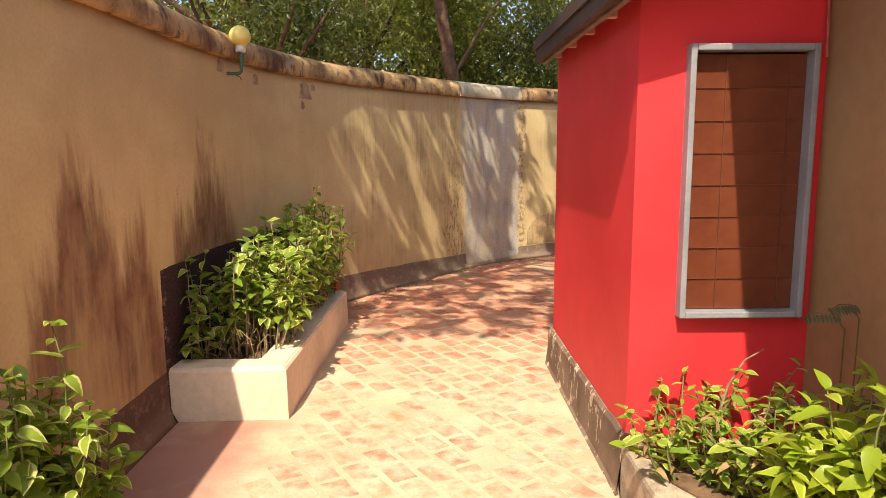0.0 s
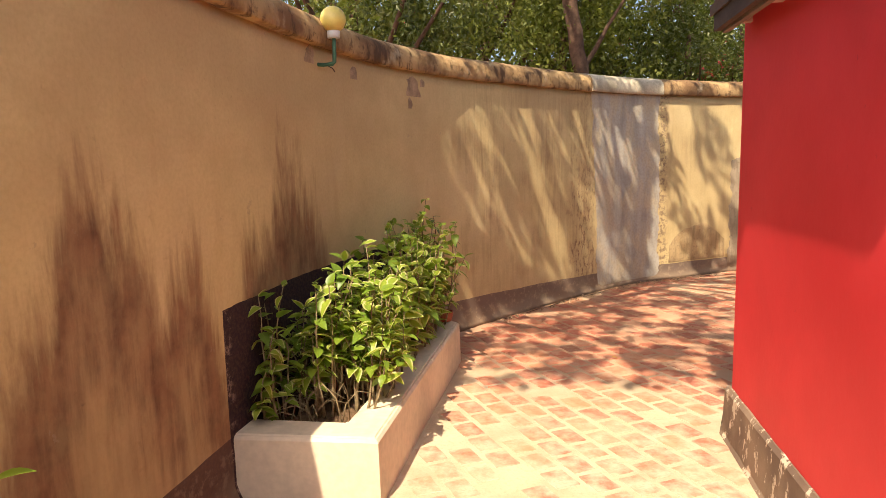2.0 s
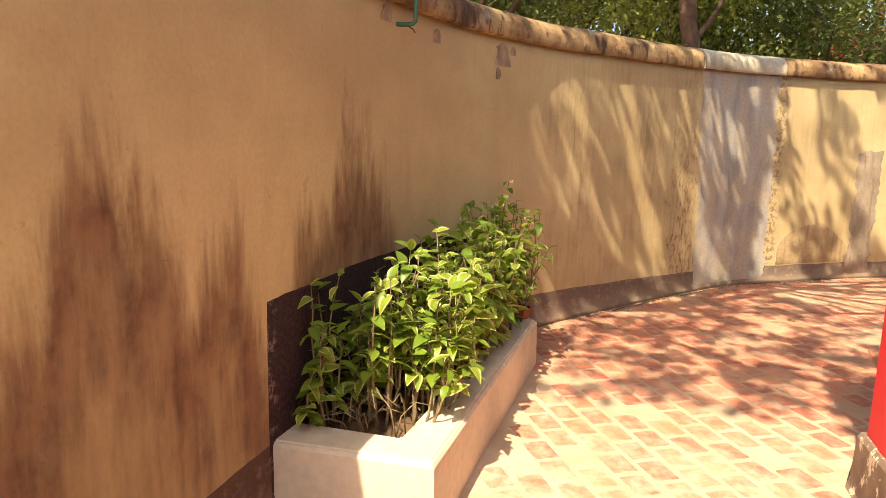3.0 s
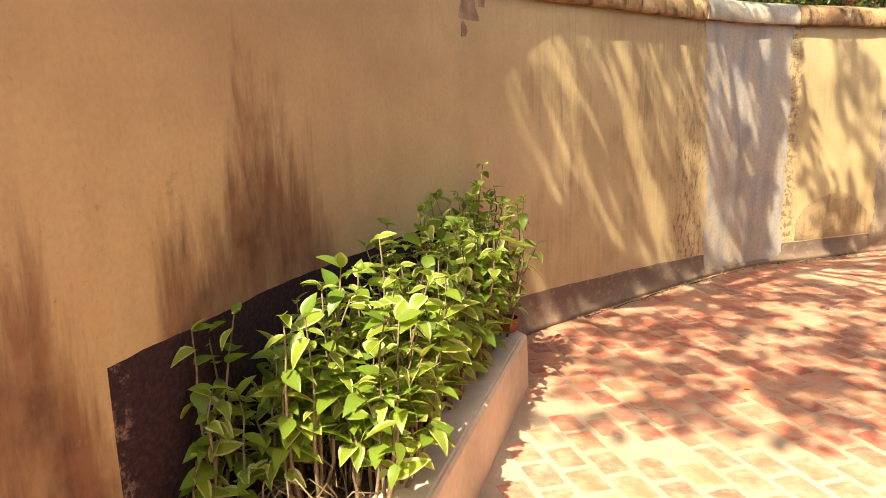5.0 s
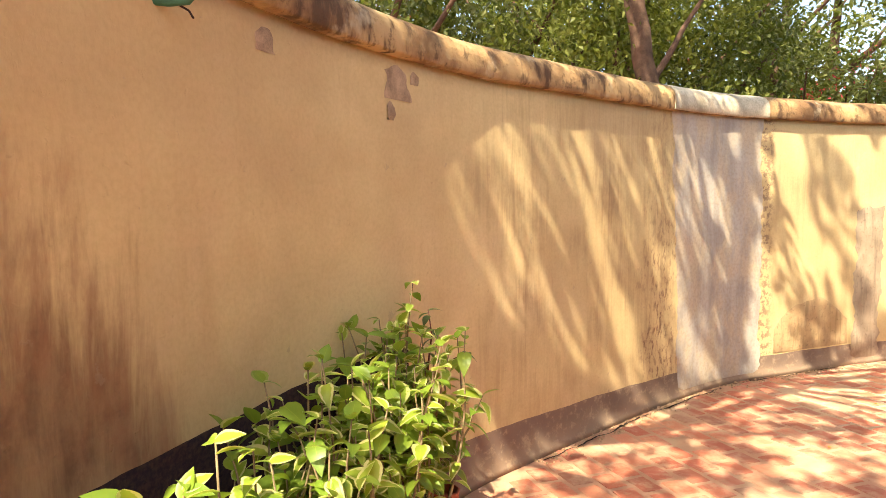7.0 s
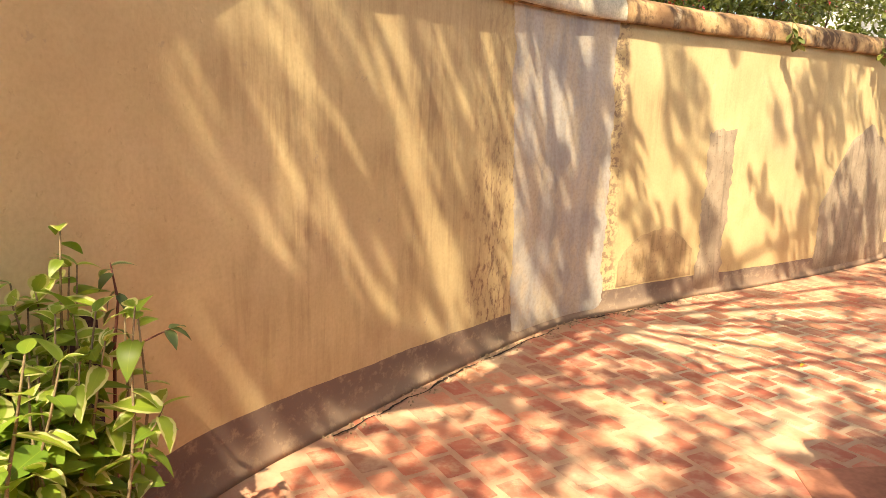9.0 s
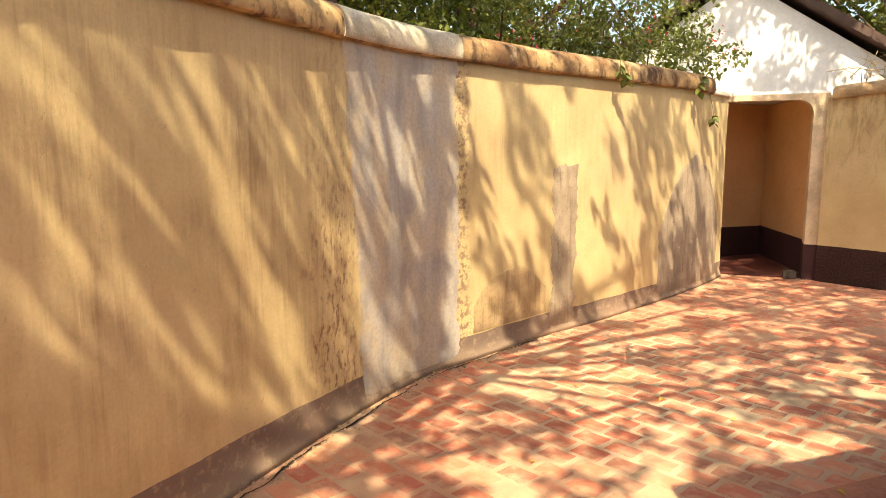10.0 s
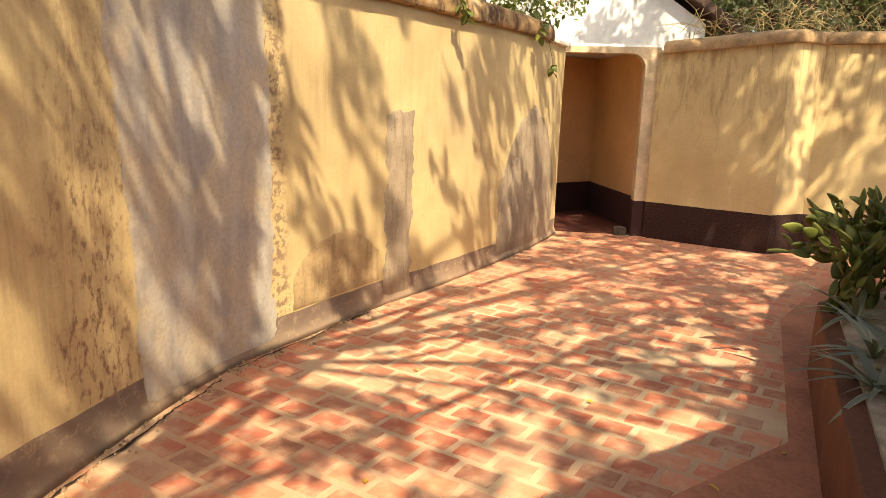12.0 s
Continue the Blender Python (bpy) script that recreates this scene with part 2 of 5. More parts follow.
        low = k.step(z, 0.15, 0.45, 1.0, 0.0)
        side = k.step(k.math("SUBTRACT", u, DADO_A), 0.02, 0.09, 1.0, 0.0)
        worn_in = k.math("MULTIPLY", worn, k.math("MAXIMUM", k.math("MULTIPLY", low, 0.2), side))
        dark = k.mix(worn_in, (0.028, 0.015, 0.024), (0.32, 0.22, 0.19))
        early = k.math("LESS_THAN", u, DADO_A)
        faded = k.mix(k.math("MULTIPLY", worn, k.step(early, 0.0, 1.0, 1.0, 0.4)), k.mix(early, (0.19, 0.135, 0.11), (0.105, 0.060, 0.052)), (0.31, 0.23, 0.165))
        faded = k.mix(k.math("MULTIPLY", k.step(k.math("ADD", z, k.math("MULTIPLY", blotch, 0.25)), 0.30, 0.16), 0.35), faded, (0.40, 0.29, 0.19))
        base = k.mix(band, base, k.mix(behind, faded, dark))
    else:
        drip = k.math("MULTIPLY", k.step(fine_streak, 0.48, 0.66), k.step(z, 1.0, 2.1))
        base = k.mix(k.math("MULTIPLY", drip, 0.5), base, (0.20, 0.12, 0.06))
        # brown grime on the upper wall, made stronger to carry some of its shade
        soot = k.math("MULTIPLY", k.step(k.noise(k.place("UV", (2.2, 0.9, 1), (3, 8, 0)), 2.4, 7, 0.68, 0.6), 0.47, 0.68), k.step(z, 0.7, 1.7))
        base = k.mix(k.math("MULTIPLY", soot, 0.6), base, (0.27, 0.16, 0.08))
        top = k.math("ADD", 0.42, k.math("MULTIPLY", k.math("SUBTRACT", k.noise(v, 2.0, 3), 0.5), 0.03))
        base = k.mix(k.math("LESS_THAN", z, top), base, (0.030, 0.013, 0.015))
    scuff = k.math("MULTIPLY", k.step(k.noise(v, 24, 7, 0.72), 0.58, 0.66), k.step(k.noise(k.place("UV", (1, 1, 1), (11, 5, 0)), 1.7, 4), 0.45, 0.65))
    base = k.mix(k.math("MULTIPLY", scuff, 0.30), base, (0.34, 0.22, 0.12))
    k.colour(k.mix(k.math("MULTIPLY", k.step(grit, 0.35, 0.7), 0.13), base, (0.30, 0.17, 0.08)))
    rough = k.math("ADD", k.noise(k.place("UV", (1, 0.5, 1)), 6, 8, 0.62), k.math("MULTIPLY", k.noise(k.place("UV", (1, 0.6, 1)), 90, 4, 0.65), 0.06))
    pits = k.math("MULTIPLY", k.step(k.noise(v, 30, 5, 0.7), 0.60, 0.70), k.step(patchy, 0.40, 0.60, 0.05, 0.45))
    return k.bump(k.math("SUBTRACT", rough, pits), 0.6, 0.010).m


ochre = wall_paint("ochre_plaster")
ochre_far = wall_paint("ochre_plaster_far", False)


def cement():
    k = Mat("grey_cement_render", 0.9, 0, 0.2)
    v = k.place("UV", (3, 0.7, 1))
    a = k.noise(v, 2.2, 6, 0.6)
    b = k.noise(k.place("UV"), 38, 4, 0.65)
    c = k.mix(k.step(a, 0.3, 0.7), (0.33, 0.30, 0.275), (0.52, 0.485, 0.435))
    c = k.mix(k.math("MULTIPLY", k.step(k.noise(k.place("UV", (1.6, 0.8, 1), (3, 1, 0)), 2.4, 6, 0.65), 0.42, 0.62), 0.75), c, (0.58, 0.475, 0.33))
    k.colour(k.mix(k.math("MULTIPLY", k.step(b, 0.4, 0.7), 0.35), c, (0.30, 0.22, 0.17)))
    return k.bump(b, 0.5, 0.005).m


grey_render = cement()


def coping_stuff():
    k = Mat("weathered_coping", 0.92, 0, 0.2)
    v = k.place()
    a, b, d = k.noise(v, 2.2, 6, 0.65), k.noise(v, 15, 6, 0.68), k.noise(k.place("Object", (1, 1, 0.35)), 7, 5, 0.65)
    c = k.mix(k.step(a, 0.38, 0.62), (0.22, 0.125, 0.065), (0.50, 0.33, 0.165))
    c = k.mix(k.step(d, 0.50, 0.64), c, (0.115, 0.068, 0.042))
    c = k.mix(k.math("MULTIPLY", k.step(b, 0.54, 0.66), 0.7), c, (0.095, 0.058, 0.038))
    k.colour(k.mix(k.math("MULTIPLY", k.step(k.noise(v, 4.1, 5, 0.6), 0.58, 0.72), 0.7), c, (0.52, 0.42, 0.29)))
    return k.bump(k.math("ADD", a, b), 0.8, 0.012).m


coping_mat = coping_stuff()


def brick_clay():
    k = Mat("clay_paver", 0.75, 0, 0.3)
    v = k.place()
    r = k.math("FRACT", k.math("ADD", k.math("MULTIPLY", k.rand(), 1.0), k.math("MULTIPLY", k.island(), 1.0)))
    ramp = k.t.nodes.new("ShaderNodeValToRGB")
    ramp.color_ramp.elements[0].color = (0.36, 0.105, 0.066, 1)
    ramp.color_ramp.elements[1].color = (0.54, 0.235, 0.13, 1)
    for p, c in ((0.25, (0.52, 0.165, 0.098)), (0.5, (0.58, 0.235, 0.140)), (0.7, (0.45, 0.125, 0.080)), (0.85, (0.33, 0.145, 0.095))):
        e = ramp.color_ramp.elements.new(p)
        e.color = (*c, 1)
    k.t.links.new(r, ramp.inputs[0])
    big = k.noise(k.place("Generated"), 2, 3)
    a, b = k.noise(v, 9, 5, 0.65), k.noise(v, 70, 4)
    c = k.mix(k.math("MULTIPLY", k.step(a, 0.45, 0.68), 0.55), ramp.outputs[0], (0.58, 0.38, 0.24))
    px, py, pz = k.spot()
    near = k.step(py, 6.2, 3.6)
    wide = k.noise(k.geo.outputs["Position"], 1.7, 5, 0.6)
    dust = k.step(k.math("ADD", k.math("MULTIPLY", near, 0.17), k.noise(k.geo.outputs["Position"], 8, 5, 0.65)), 0.46, 0.84)
    c = k.mix(k.math("MULTIPLY", k.math("ADD", k.math("MULTIPLY", near, 0.40), 0.50), dust), c, (0.58, 0.45, 0.33))
    c = k.mix(k.math("MULTIPLY", k.step(wide, 0.48, 0.66), 0.28), c, (0.58, 0.46, 0.33))
    k.colour(k.mix(k.math("MULTIPLY", k.step(b, 0.5, 0.75), 0.3), c, (0.30, 0.14, 0.08)))
    return k.bump(k.math("ADD", a, k.math("MULTIPLY", b, 0.5)), 0.4, 0.004).m


clay = brick_clay()

def mortar_stuff():
    k = Mat("cream_mortar", 0.92, 0, 0.2)
    v = k.place()
    a, b = k.noise(v, 2.3, 6, 0.6), k.noise(v, 45, 5, 0.6)
    c = k.mix(k.step(a, 0.3, 0.7), (0.425, 0.332, 0.225), (0.565, 0.455, 0.33))
    px, py, pz = k.spot()
    # faded red wash by the foot of the wall, and reddish mortar further on
    wash = k.math("MULTIPLY", k.step(k.math("ADD", px, k.math("MULTIPLY", a, 0.5)), -0.50, -0.84), k.step(py, 3.9, 3.5))
    c = k.mix(k.math("MULTIPLY", wash, 0.8), c, (0.37, 0.170, 0.140))
    # sun and shade put into the colour: cream in the lit middle, redder around
    dx, dy = k.math("SUBTRACT", px, 2.5), k.math("SUBTRACT", py, 8.3)
    far = k.math("SQRT", k.math("ADD", k.math("MULTIPLY", dx, dx), k.math("MULTIPLY", dy, dy)))
    worn = k.step(k.math("ADD", far, k.math("MULTIPLY", k.noise(v, 2.6, 6, 0.65), 1.6)), 1.5, 2.7, 0.22, 0.90)
    c = k.mix(k.math("MULTIPLY", k.step(py, 4.9, 6.2), worn), c, k.mix(b, (0.40, 0.20, 0.125), (0.56, 0.32, 0.21)))
    wide = k.noise(k.geo.outputs["Position"], 1.7, 5, 0.6)
    c = k.mix(k.math("MULTIPLY", k.step(wide, 0.48, 0.66), 0.55), c, (0.58, 0.44, 0.29))
    k.colour(k.mix(k.math("MULTIPLY", k.step(b, 0.48, 0.72), 0.3), c, (0.40, 0.25, 0.15)))
    return k.bump(k.math("ADD", a, b), 0.5, 0.006).m


mortar = mortar_stuff()


def red_wall_paint():
    k = Mat("red_wall_paint", 0.6, 0, 0.35)
    v = k.place()
    a, b = k.noise(v, 1.6, 4), k.noise(v, 30, 5, 0.6)
    c = k.mix(k.step(a, 0.3, 0.7), (0.62, 0.026, 0.034), (0.72, 0.039, 0.048))
    k.colour(k.mix(k.math("MULTIPLY", k.step(k.noise(v, 11, 6, 0.7), 0.66, 0.72), 0.5), c, (0.42, 0.016, 0.03)))
    return k.bump(k.math("ADD", k.noise(v, 6, 4), b), 0.25, 0.004).m


red_paint = red_wall_paint()


def peeling():
    k = Mat("peeling_plinth_paint", 0.85, 0, 0.25)
    v = k.place("Object", (1, 1, 0.6))
    a = k.noise(v, 13, 6, 0.7)
    b = k.noise(k.place(), 3.0, 4)
    c = k.mix(k.step(b, 0.35, 0.65), (0.15, 0.10, 0.075), (0.25, 0.175, 0.125))
    k.colour(k.mix(k.step(a, 0.565, 0.60), c, (0.58, 0.47, 0.36)))
    return k.bump(a, 0.6, 0.006).m


plinth_paint = peeling()
bed_render = plain("bed_cement_render", (0.70, 0.59, 0.45), 0.9, 0.09, 2.0, bump=0.35)
bed_render_warm = plain("terracotta_bed_render", (0.155, 0.062, 0.036), 0.85, 0.15, 2.8, bump=0.35)
soil_mat = plain("dry_soil", (0.16, 0.095, 0.055), 1.0, 0.25, 12, bump=0.9)
soil_pale = plain("dusty_stone", (0.40, 0.32, 0.24), 1.0, 0.2, 9, bump=0.8)
steel = plain("grey_painted_steel", (0.27, 0.27, 0.30), 0.5, 0.10, 5, 0.0, 0.4, 0.1)
lamp_green = plain("green_lamp_enamel", (0.055, 0.14, 0.085), 0.5, 0.12, 20)
lamp_cup = plain("pale_lamp_cup", (0.60, 0.58, 0.56), 0.4, 0.08, 20)
globe_mat = plain("yellowed_globe_glass", (0.74, 0.58, 0.16), 0.28, 0.06, 14, 0.0, 0.5, 0.02)
roof_mat = plain("brown_roof_board", (0.085, 0.052, 0.042), 0.7, 0.15, 4, bump=0.3)
roof_light = plain("worn_board_edge", (0.20, 0.135, 0.105), 0.7, 0.15, 6, bump=0.3)
white_wall = plain("white_lime_wash", (0.72, 0.73, 0.74), 0.85, 0.07, 1.5, bump=0.3)
brown_inner = plain("brown_passage_paint", (0.66, 0.40, 0.20), 0.8, 0.06, 1.4, bump=0.15)
black_dado = plain("black_dado_paint", (0.050, 0.020, 0.022), 0.6, 0.1, 3)
terracotta = plain("terracotta", (0.34, 0.10, 0.055), 0.85, 0.15, 12, bump=0.4)
bark = plain("brown_bark", (0.125, 0.072, 0.050), 0.95, 0.25, 9, bump=0.9)
stem_green = plain("green_stem", (0.16, 0.17, 0.055), 0.7, 0.15, 20)
stem_dry = plain("dry_woody_stem", (0.26, 0.195, 0.11), 0.85, 0.2, 30, bump=0.5)
dead_grass = plain("dead_pale_grass", (0.50, 0.38, 0.19), 0.9, 0.2, 20)


def leaf_stuff(name, dark, light, edge=None, rough=0.45, through=0.35):
    """Leaf blades that let light through; edge: the pale margin of variegated leaves."""
    k = Mat(name, rough, 0, 0.4)
    r = k.math("FRACT", k.math("ADD", k.rand(), k.island()))
    v = k.place()
    n = k.noise(v, 26, 3)
    c = k.mix(k.math("ADD", k.math("MULTIPLY", r, 0.75), k.math("MULTIPLY", n, 0.3)), dark, light)
    if edge:
        u, w = k.uv()
        across = k.math("ABSOLUTE", k.math("SUBTRACT", u, 0.5))
        rim = k.math("MULTIPLY", k.step(k.math("ADD", across, k.math("MULTIPLY", k.math("SUBTRACT", n, 0.5), 0.25)), 0.30, 0.36), k.step(r, 0.45, 0.6))
        c = k.mix(rim, c, edge)
        c = k.mix(k.step(across, 0.0, 0.03, 0.5, 0.0), c, light)
    k.colour(c)
    tr = k.t.nodes.new("ShaderNodeBsdfTranslucent")
    k.t.links.new(k.mix(0.5, c, (0.32, 0.42, 0.035)), tr.inputs[0])
    mx = k.t.nodes.new("ShaderNodeMixShader")
    mx.inputs[0].default_value = through
    out = k.t.nodes["Material Output"]
    k.t.links.new(k.b.outputs[0], mx.inputs[1])
    k.t.links.new(tr.outputs[0], mx.inputs[2])
    k.t.links.new(mx.outputs[0], out.inputs[0])
    return k.m


leaf_hedge = leaf_stuff("variegated_leaf", (0.11, 0.22, 0.028), (0.36, 0.45, 0.055), (0.66, 0.64, 0.27), 0.38, 0.42)
leaf_weed = leaf_stuff("weed_leaf", (0.15, 0.28, 0.035), (0.36, 0.46, 0.055), (0.55, 0.56, 0.18), 0.4, 0.42)
leaf_tree = leaf_stuff("tree_leaf", (0.026, 0.040, 0.012), (0.15, 0.165, 0.037), None, 0.42, 0.28)
leaf_bright = leaf_stuff("bright_tree_leaf", (0.065, 0.09, 0.020), (0.30, 0.315, 0.07), None, 0.5, 0.42)
leaf_grey = leaf_stuff("grey_green_leaf", (0.10, 0.115, 0.065), (0.20, 0.21, 0.12), None, 0.6, 0.25)
leaf_cactus = leaf_stuff("cactus_pad", (0.065, 0.085, 0.022), (0.19, 0.21, 0.048), None, 0.5, 0.1)
petal_red = leaf_stuff("crimson_petal", (0.45, 0.015, 0.05), (0.60, 0.03, 0.09), None, 0.6, 0.4)


def louvre_glass():
    k = Mat("brown_louvre_glass", 0.22, 0, 0.5)
    v = k.place()
    k.colour(k.mix(k.step(k.noise(v, 7, 4), 0.3, 0.7), (0.115, 0.030, 0.015), (0.165, 0.046, 0.022)))
    return k.m


louvre = louvre_glass()
# near-black for the unlit room's painted shade, also used on the lamp wire
shade_and_wire_black = plain("shade_and_wire_black", (0.03, 0.012, 0.008), 0.9, 0.05)
curtain_mat = plain("brown_curtain", (0.22, 0.085, 0.04), 0.9, 0.15, 5)

# ---- ground ----
ground_mat = plain("bare_red_earth", (0.34, 0.20, 0.12), 1.0, 0.2, 0.7, bump=0.6)
tagged(new("ground", raw("ground", [(-400, -400, -0.03), (400, -400, -0.03), (400, 400, -0.03), (-400, 400, -0.03)], [(0, 1, 2, 3)], ground_mat)),
       "bare reddish earth around the yard", "ground", kind="structure")


def uneven_sheet(name, outline_lo, outline_hi, step, z, amp, material):
    nx, ny = int((outline_hi[0] - outline_lo[0]) / step), int((outline_hi[1] - outline_lo[1]) / step)
    verts = [(outline_lo[0] + i * step, outline_lo[1] + j * step,
              z + amp * noise.noise((i * step * 1.7, j * step * 1.7, 0))) for j in range(ny + 1) for i in range(nx + 1)]
    faces = [(j * (nx + 1) + i, j * (nx + 1) + i + 1, (j + 1) * (nx + 1) + i + 1, (j + 1) * (nx + 1) + i) for j in range(ny) for i in range(nx)]
    return raw(name, verts, faces, material, True)


floor = tagged(new("floor", uneven_sheet("floor", (-1.9, -4.0), (9.0, 14.0), 0.1, 0.0, 0.0015, mortar)),
               "cream mortar bed of the brick-paved yard", "paving", kind="structure")


# ---- the curved ochre wall ----
def swept(profile, line, name, material, bumpy=0.0, caps=True):
    """Sweeps a closed profile of (out, z) along the line; out is measured towards the yard."""
    verts, faces, uvs = [], [], []
    n = len(profile)
    around = [0.0]
    for a, b in zip(profile, profile[1:]):
        around.append(around[-1] + math.dist(a, b))
    for x, y, r, nx, ny in line:
        for (o, z), w in zip(profile, around):
            d = bumpy * (noise.noise((r * 1.3, z * 1.3, 3.1)) + 0.5 * noise.noise((r * 4.5, z * 3.5, 9.7)))
            verts.append((x + nx * (o + d), y + ny * (o + d), z + (d * 0.4 if z > 1 else 0)))
            uvs.append((r, z))
    m = len(line)
    for i in range(m - 1):
        for k in range(n - 1):
            faces.append((i * n + k, (i + 1) * n + k, (i + 1) * n + k + 1, i * n + k + 1))
    if caps:
        faces += [tuple(range(n))[::-1], tuple(range((m - 1) * n, m * n))]
    return raw(name, verts, faces, material, True, uvs)


zs = [0.0, 0.03, 0.08, *(0.1 + 0.0815 * i for i in range(1, 26))]
face = [(0.035 if z < 0.02 else 0.018 if z < 0.05 else 0.0, z) for z in zs]
profile = [(-0.24, -0.02), *face[:-1], (0.0, 2.15), (-0.24, 2.15), (-0.24, -0.02)]
wall_curved = tagged(new("wall_curved", swept(profile, LINE, "wall_curved", ochre, 0.007)),
                     "curving ochre plaster garden wall, stained and peeling at its foot", "garden wall", kind="structure")

crown = [(-0.28, 2.13), (0.048, 2.132), (0.056, 2.145), (0.058, 2.18), (0.054, 2.225), (0.040, 2.265), (0.010, 2.295), (-0.05, 2.32), (-0.12, 2.33), (-0.19, 2.32), (-0.25, 2.28), (-0.28, 2.22), (-0.28, 2.13)]
stop = run_at(4.55, 11.36)
slab = [(o * 1.08 + 0.004, z + 0.004) for o, z in crown]
coping = tagged(new("trim_coping", swept(crown, [q for q in LINE if q[2] < stop], "trim_coping", coping_mat, 0.007)),
                "rounded, soot-streaked mortar coping along the wall top", "coping", kind="structure")
tagged(new("trim_coping_slab", swept(slab, [q for q in LINE if PILLAR_A - 0.10 < q[2] < PILLAR_B + 0.02], "trim_coping_slab", plain("pale_coping_cement", (0.58, 0.50, 0.38), 0.9, 0.2, 5, bump=0.5), 0.006)),
       "pale cement coping slab over the grey strip", "coping", kind="structure")
thin = [(-0.26, 2.12), (0.03, 2.12), (0.035, 2.14), (0.0, 2.175), (-0.10, 2.19), (-0.22, 2.18), (-0.26, 2.15), (-0.26, 2.12)]
tagged(new("trim_coping_end", swept(thin, [q for q in LINE if q[2] >= stop - 0.08], "trim_coping_end", bed_render, 0.006)),
       "thin pale mortar capping on the wall's low end", "coping", kind="structure")


def wall_patch(name, run0, run1, z0, z1, out, material, label, ragged=0.03, top=None, slant=0.0):
    """A render patch that lies on the wall, with ragged edges."""
    nu, nz = max(8, int((run1 - run0) / 0.06)), max(6, int((z1 - z0) / 0.03))
    verts, uvs, faces = [], [], []
    for j in range(nz + 1):
        for i in range(nu + 1):
            s, t = i / nu, j / nz
            r = run0 + (run1 - run0) * s
            rise = z1 if top == "flat" else z1 + ragged * 1.5 * noise.noise((r * 6, z1, 4)) + ragged * 0.6 * noise.noise((r * 23, z1, 7)) - (top or 0) * (2 * s - 1) ** 2
            z = z0 + (rise - z0) * t
            r += slant * (1 - s) * (1 - t)
            if i in (0, nu):
                r += ragged * (noise.noise((z * 4, run0 * 3, i)) + 0.6 * noise.noise((z * 13, run0, i)) + 0.4 * noise.noise((z * 31, run0, i)))
            x, y, nx, ny = on_wall(r)
            o = (0.003 if i in (0, nu) or j in (0, nz) else out) + 0.007 * (noise.noise((r * 1.3, z * 1.3, 3.1)) + 0.5 * noise.noise((r * 4.5, z * 3.5, 9.7)))
            o += 0.004 if z0 < 0.01 and j == 0 else 0
            verts.append((x + nx * o, y + ny * o, z))
            uvs.append((r, z))
    for j in range(nz):
        for i in range(nu):
            a = j * (nu + 1) + i
            faces.append((a, a + 1, a + nu + 2, a + nu + 1))
    return part(name, raw(name, verts, faces, material, True, uvs), None, wall_curved, label)


def grimy(name, light, dark):
    """Cement render with soot runs, damp at the foot and pitted spots."""
    k = Mat(name, 0.92, 0, 0.2)
    u, z = k.uv()
    run = k.noise(k.place("UV", (9, 1.2, 1)), 1.8, 6, 0.65, 0.4)
    blot, pit = k.noise(k.place("UV"), 3.4, 6, 0.65), k.noise(k.place("UV"), 30, 5, 0.68)
    c = k.mix(k.step(blot, 0.32, 0.68), dark, light)
    c = k.mix(k.math("MULTIPLY", k.step(run, 0.48, 0.64), 0.5), c, tuple(q * 0.55 for q in dark))
    c = k.mix(k.math("MULTIPLY", k.step(k.math("ADD", z, k.math("MULTIPLY", blot, 0.5)), 0.55, 0.25), 0.7), c, (0.20, 0.13, 0.09))
    k.colour(k.mix(k.math("MULTIPLY", k.step(pit, 0.55, 0.66), 0.55), c, (0.20, 0.13, 0.085)))
    return k.bump(k.math("ADD", blot, pit), 0.6, 0.008).m


tan_render = grimy("grey_tan_render", (0.455, 0.36, 0.26), (0.32, 0.25, 0.18))
wall_patch("cement_strip", PILLAR_A, PILLAR_B, 0.02, 2.14, 0.011, grey_render, "broad grey cement strip with crumbling edges", 0.035, "flat", 0.15)
wall_patch("cement_strip", run_at(2.08, 9.74), run_at(2.34, 9.91), 0.02, 1.42, 0.010, tan_render, "narrow grey-tan cement repair", 0.05, 0.0)
wall_patch("cement_patch", run_at(3.60, 10.68), run_at(4.90, 11.64), 0.02, 1.45, 0.008, tan_render, "grey-tan cement patch at the wall's end", 0.04, 0.75)
wall_patch("paint_patch", run_at(1.32, 9.25), run_at(2.06, 9.73), 0.19, 0.62, 0.006, grimy("old_tan_plaster", (0.56, 0.41, 0.23), (0.43, 0.30, 0.16)),
           "tan repair with a rounded top", 0.02, 0.22)

bare_render = plain("bare_brown_render", (0.42, 0.30, 0.20), 0.95, 0.2, 14, bump=0.6)
for (x, y), w, z0, z1 in (((-1.13, 6.06), 0.17, 1.95, 2.10), ((-1.33, 5.30), 0.09, 2.00, 2.09), ((-1.42, 4.70), 0.10, 2.03, 2.12), ((-1.15, 6.02), 0.05, 1.86, 1.94), ((-1.05, 6.22), 0.07, 2.03, 2.10)):
    c = run_at(x, y)
    wall_patch("bare_patch", c - w / 2, c + w / 2, z0, z1, 0.006, bare_render, "patch of bare brown render where paint fell off", 0.045, 0.035)

# ---- doorway wall and passage ----
D0, D1 = Vector((4.98, 11.87)), Vector((5.82, 11.31))   # feet of the opening's sides
DU = (D1 - D0).normalized()
DN = Vector((DU.y, -DU.x))                            # points into the yard
if DN.y > 0:
    DN = -DN


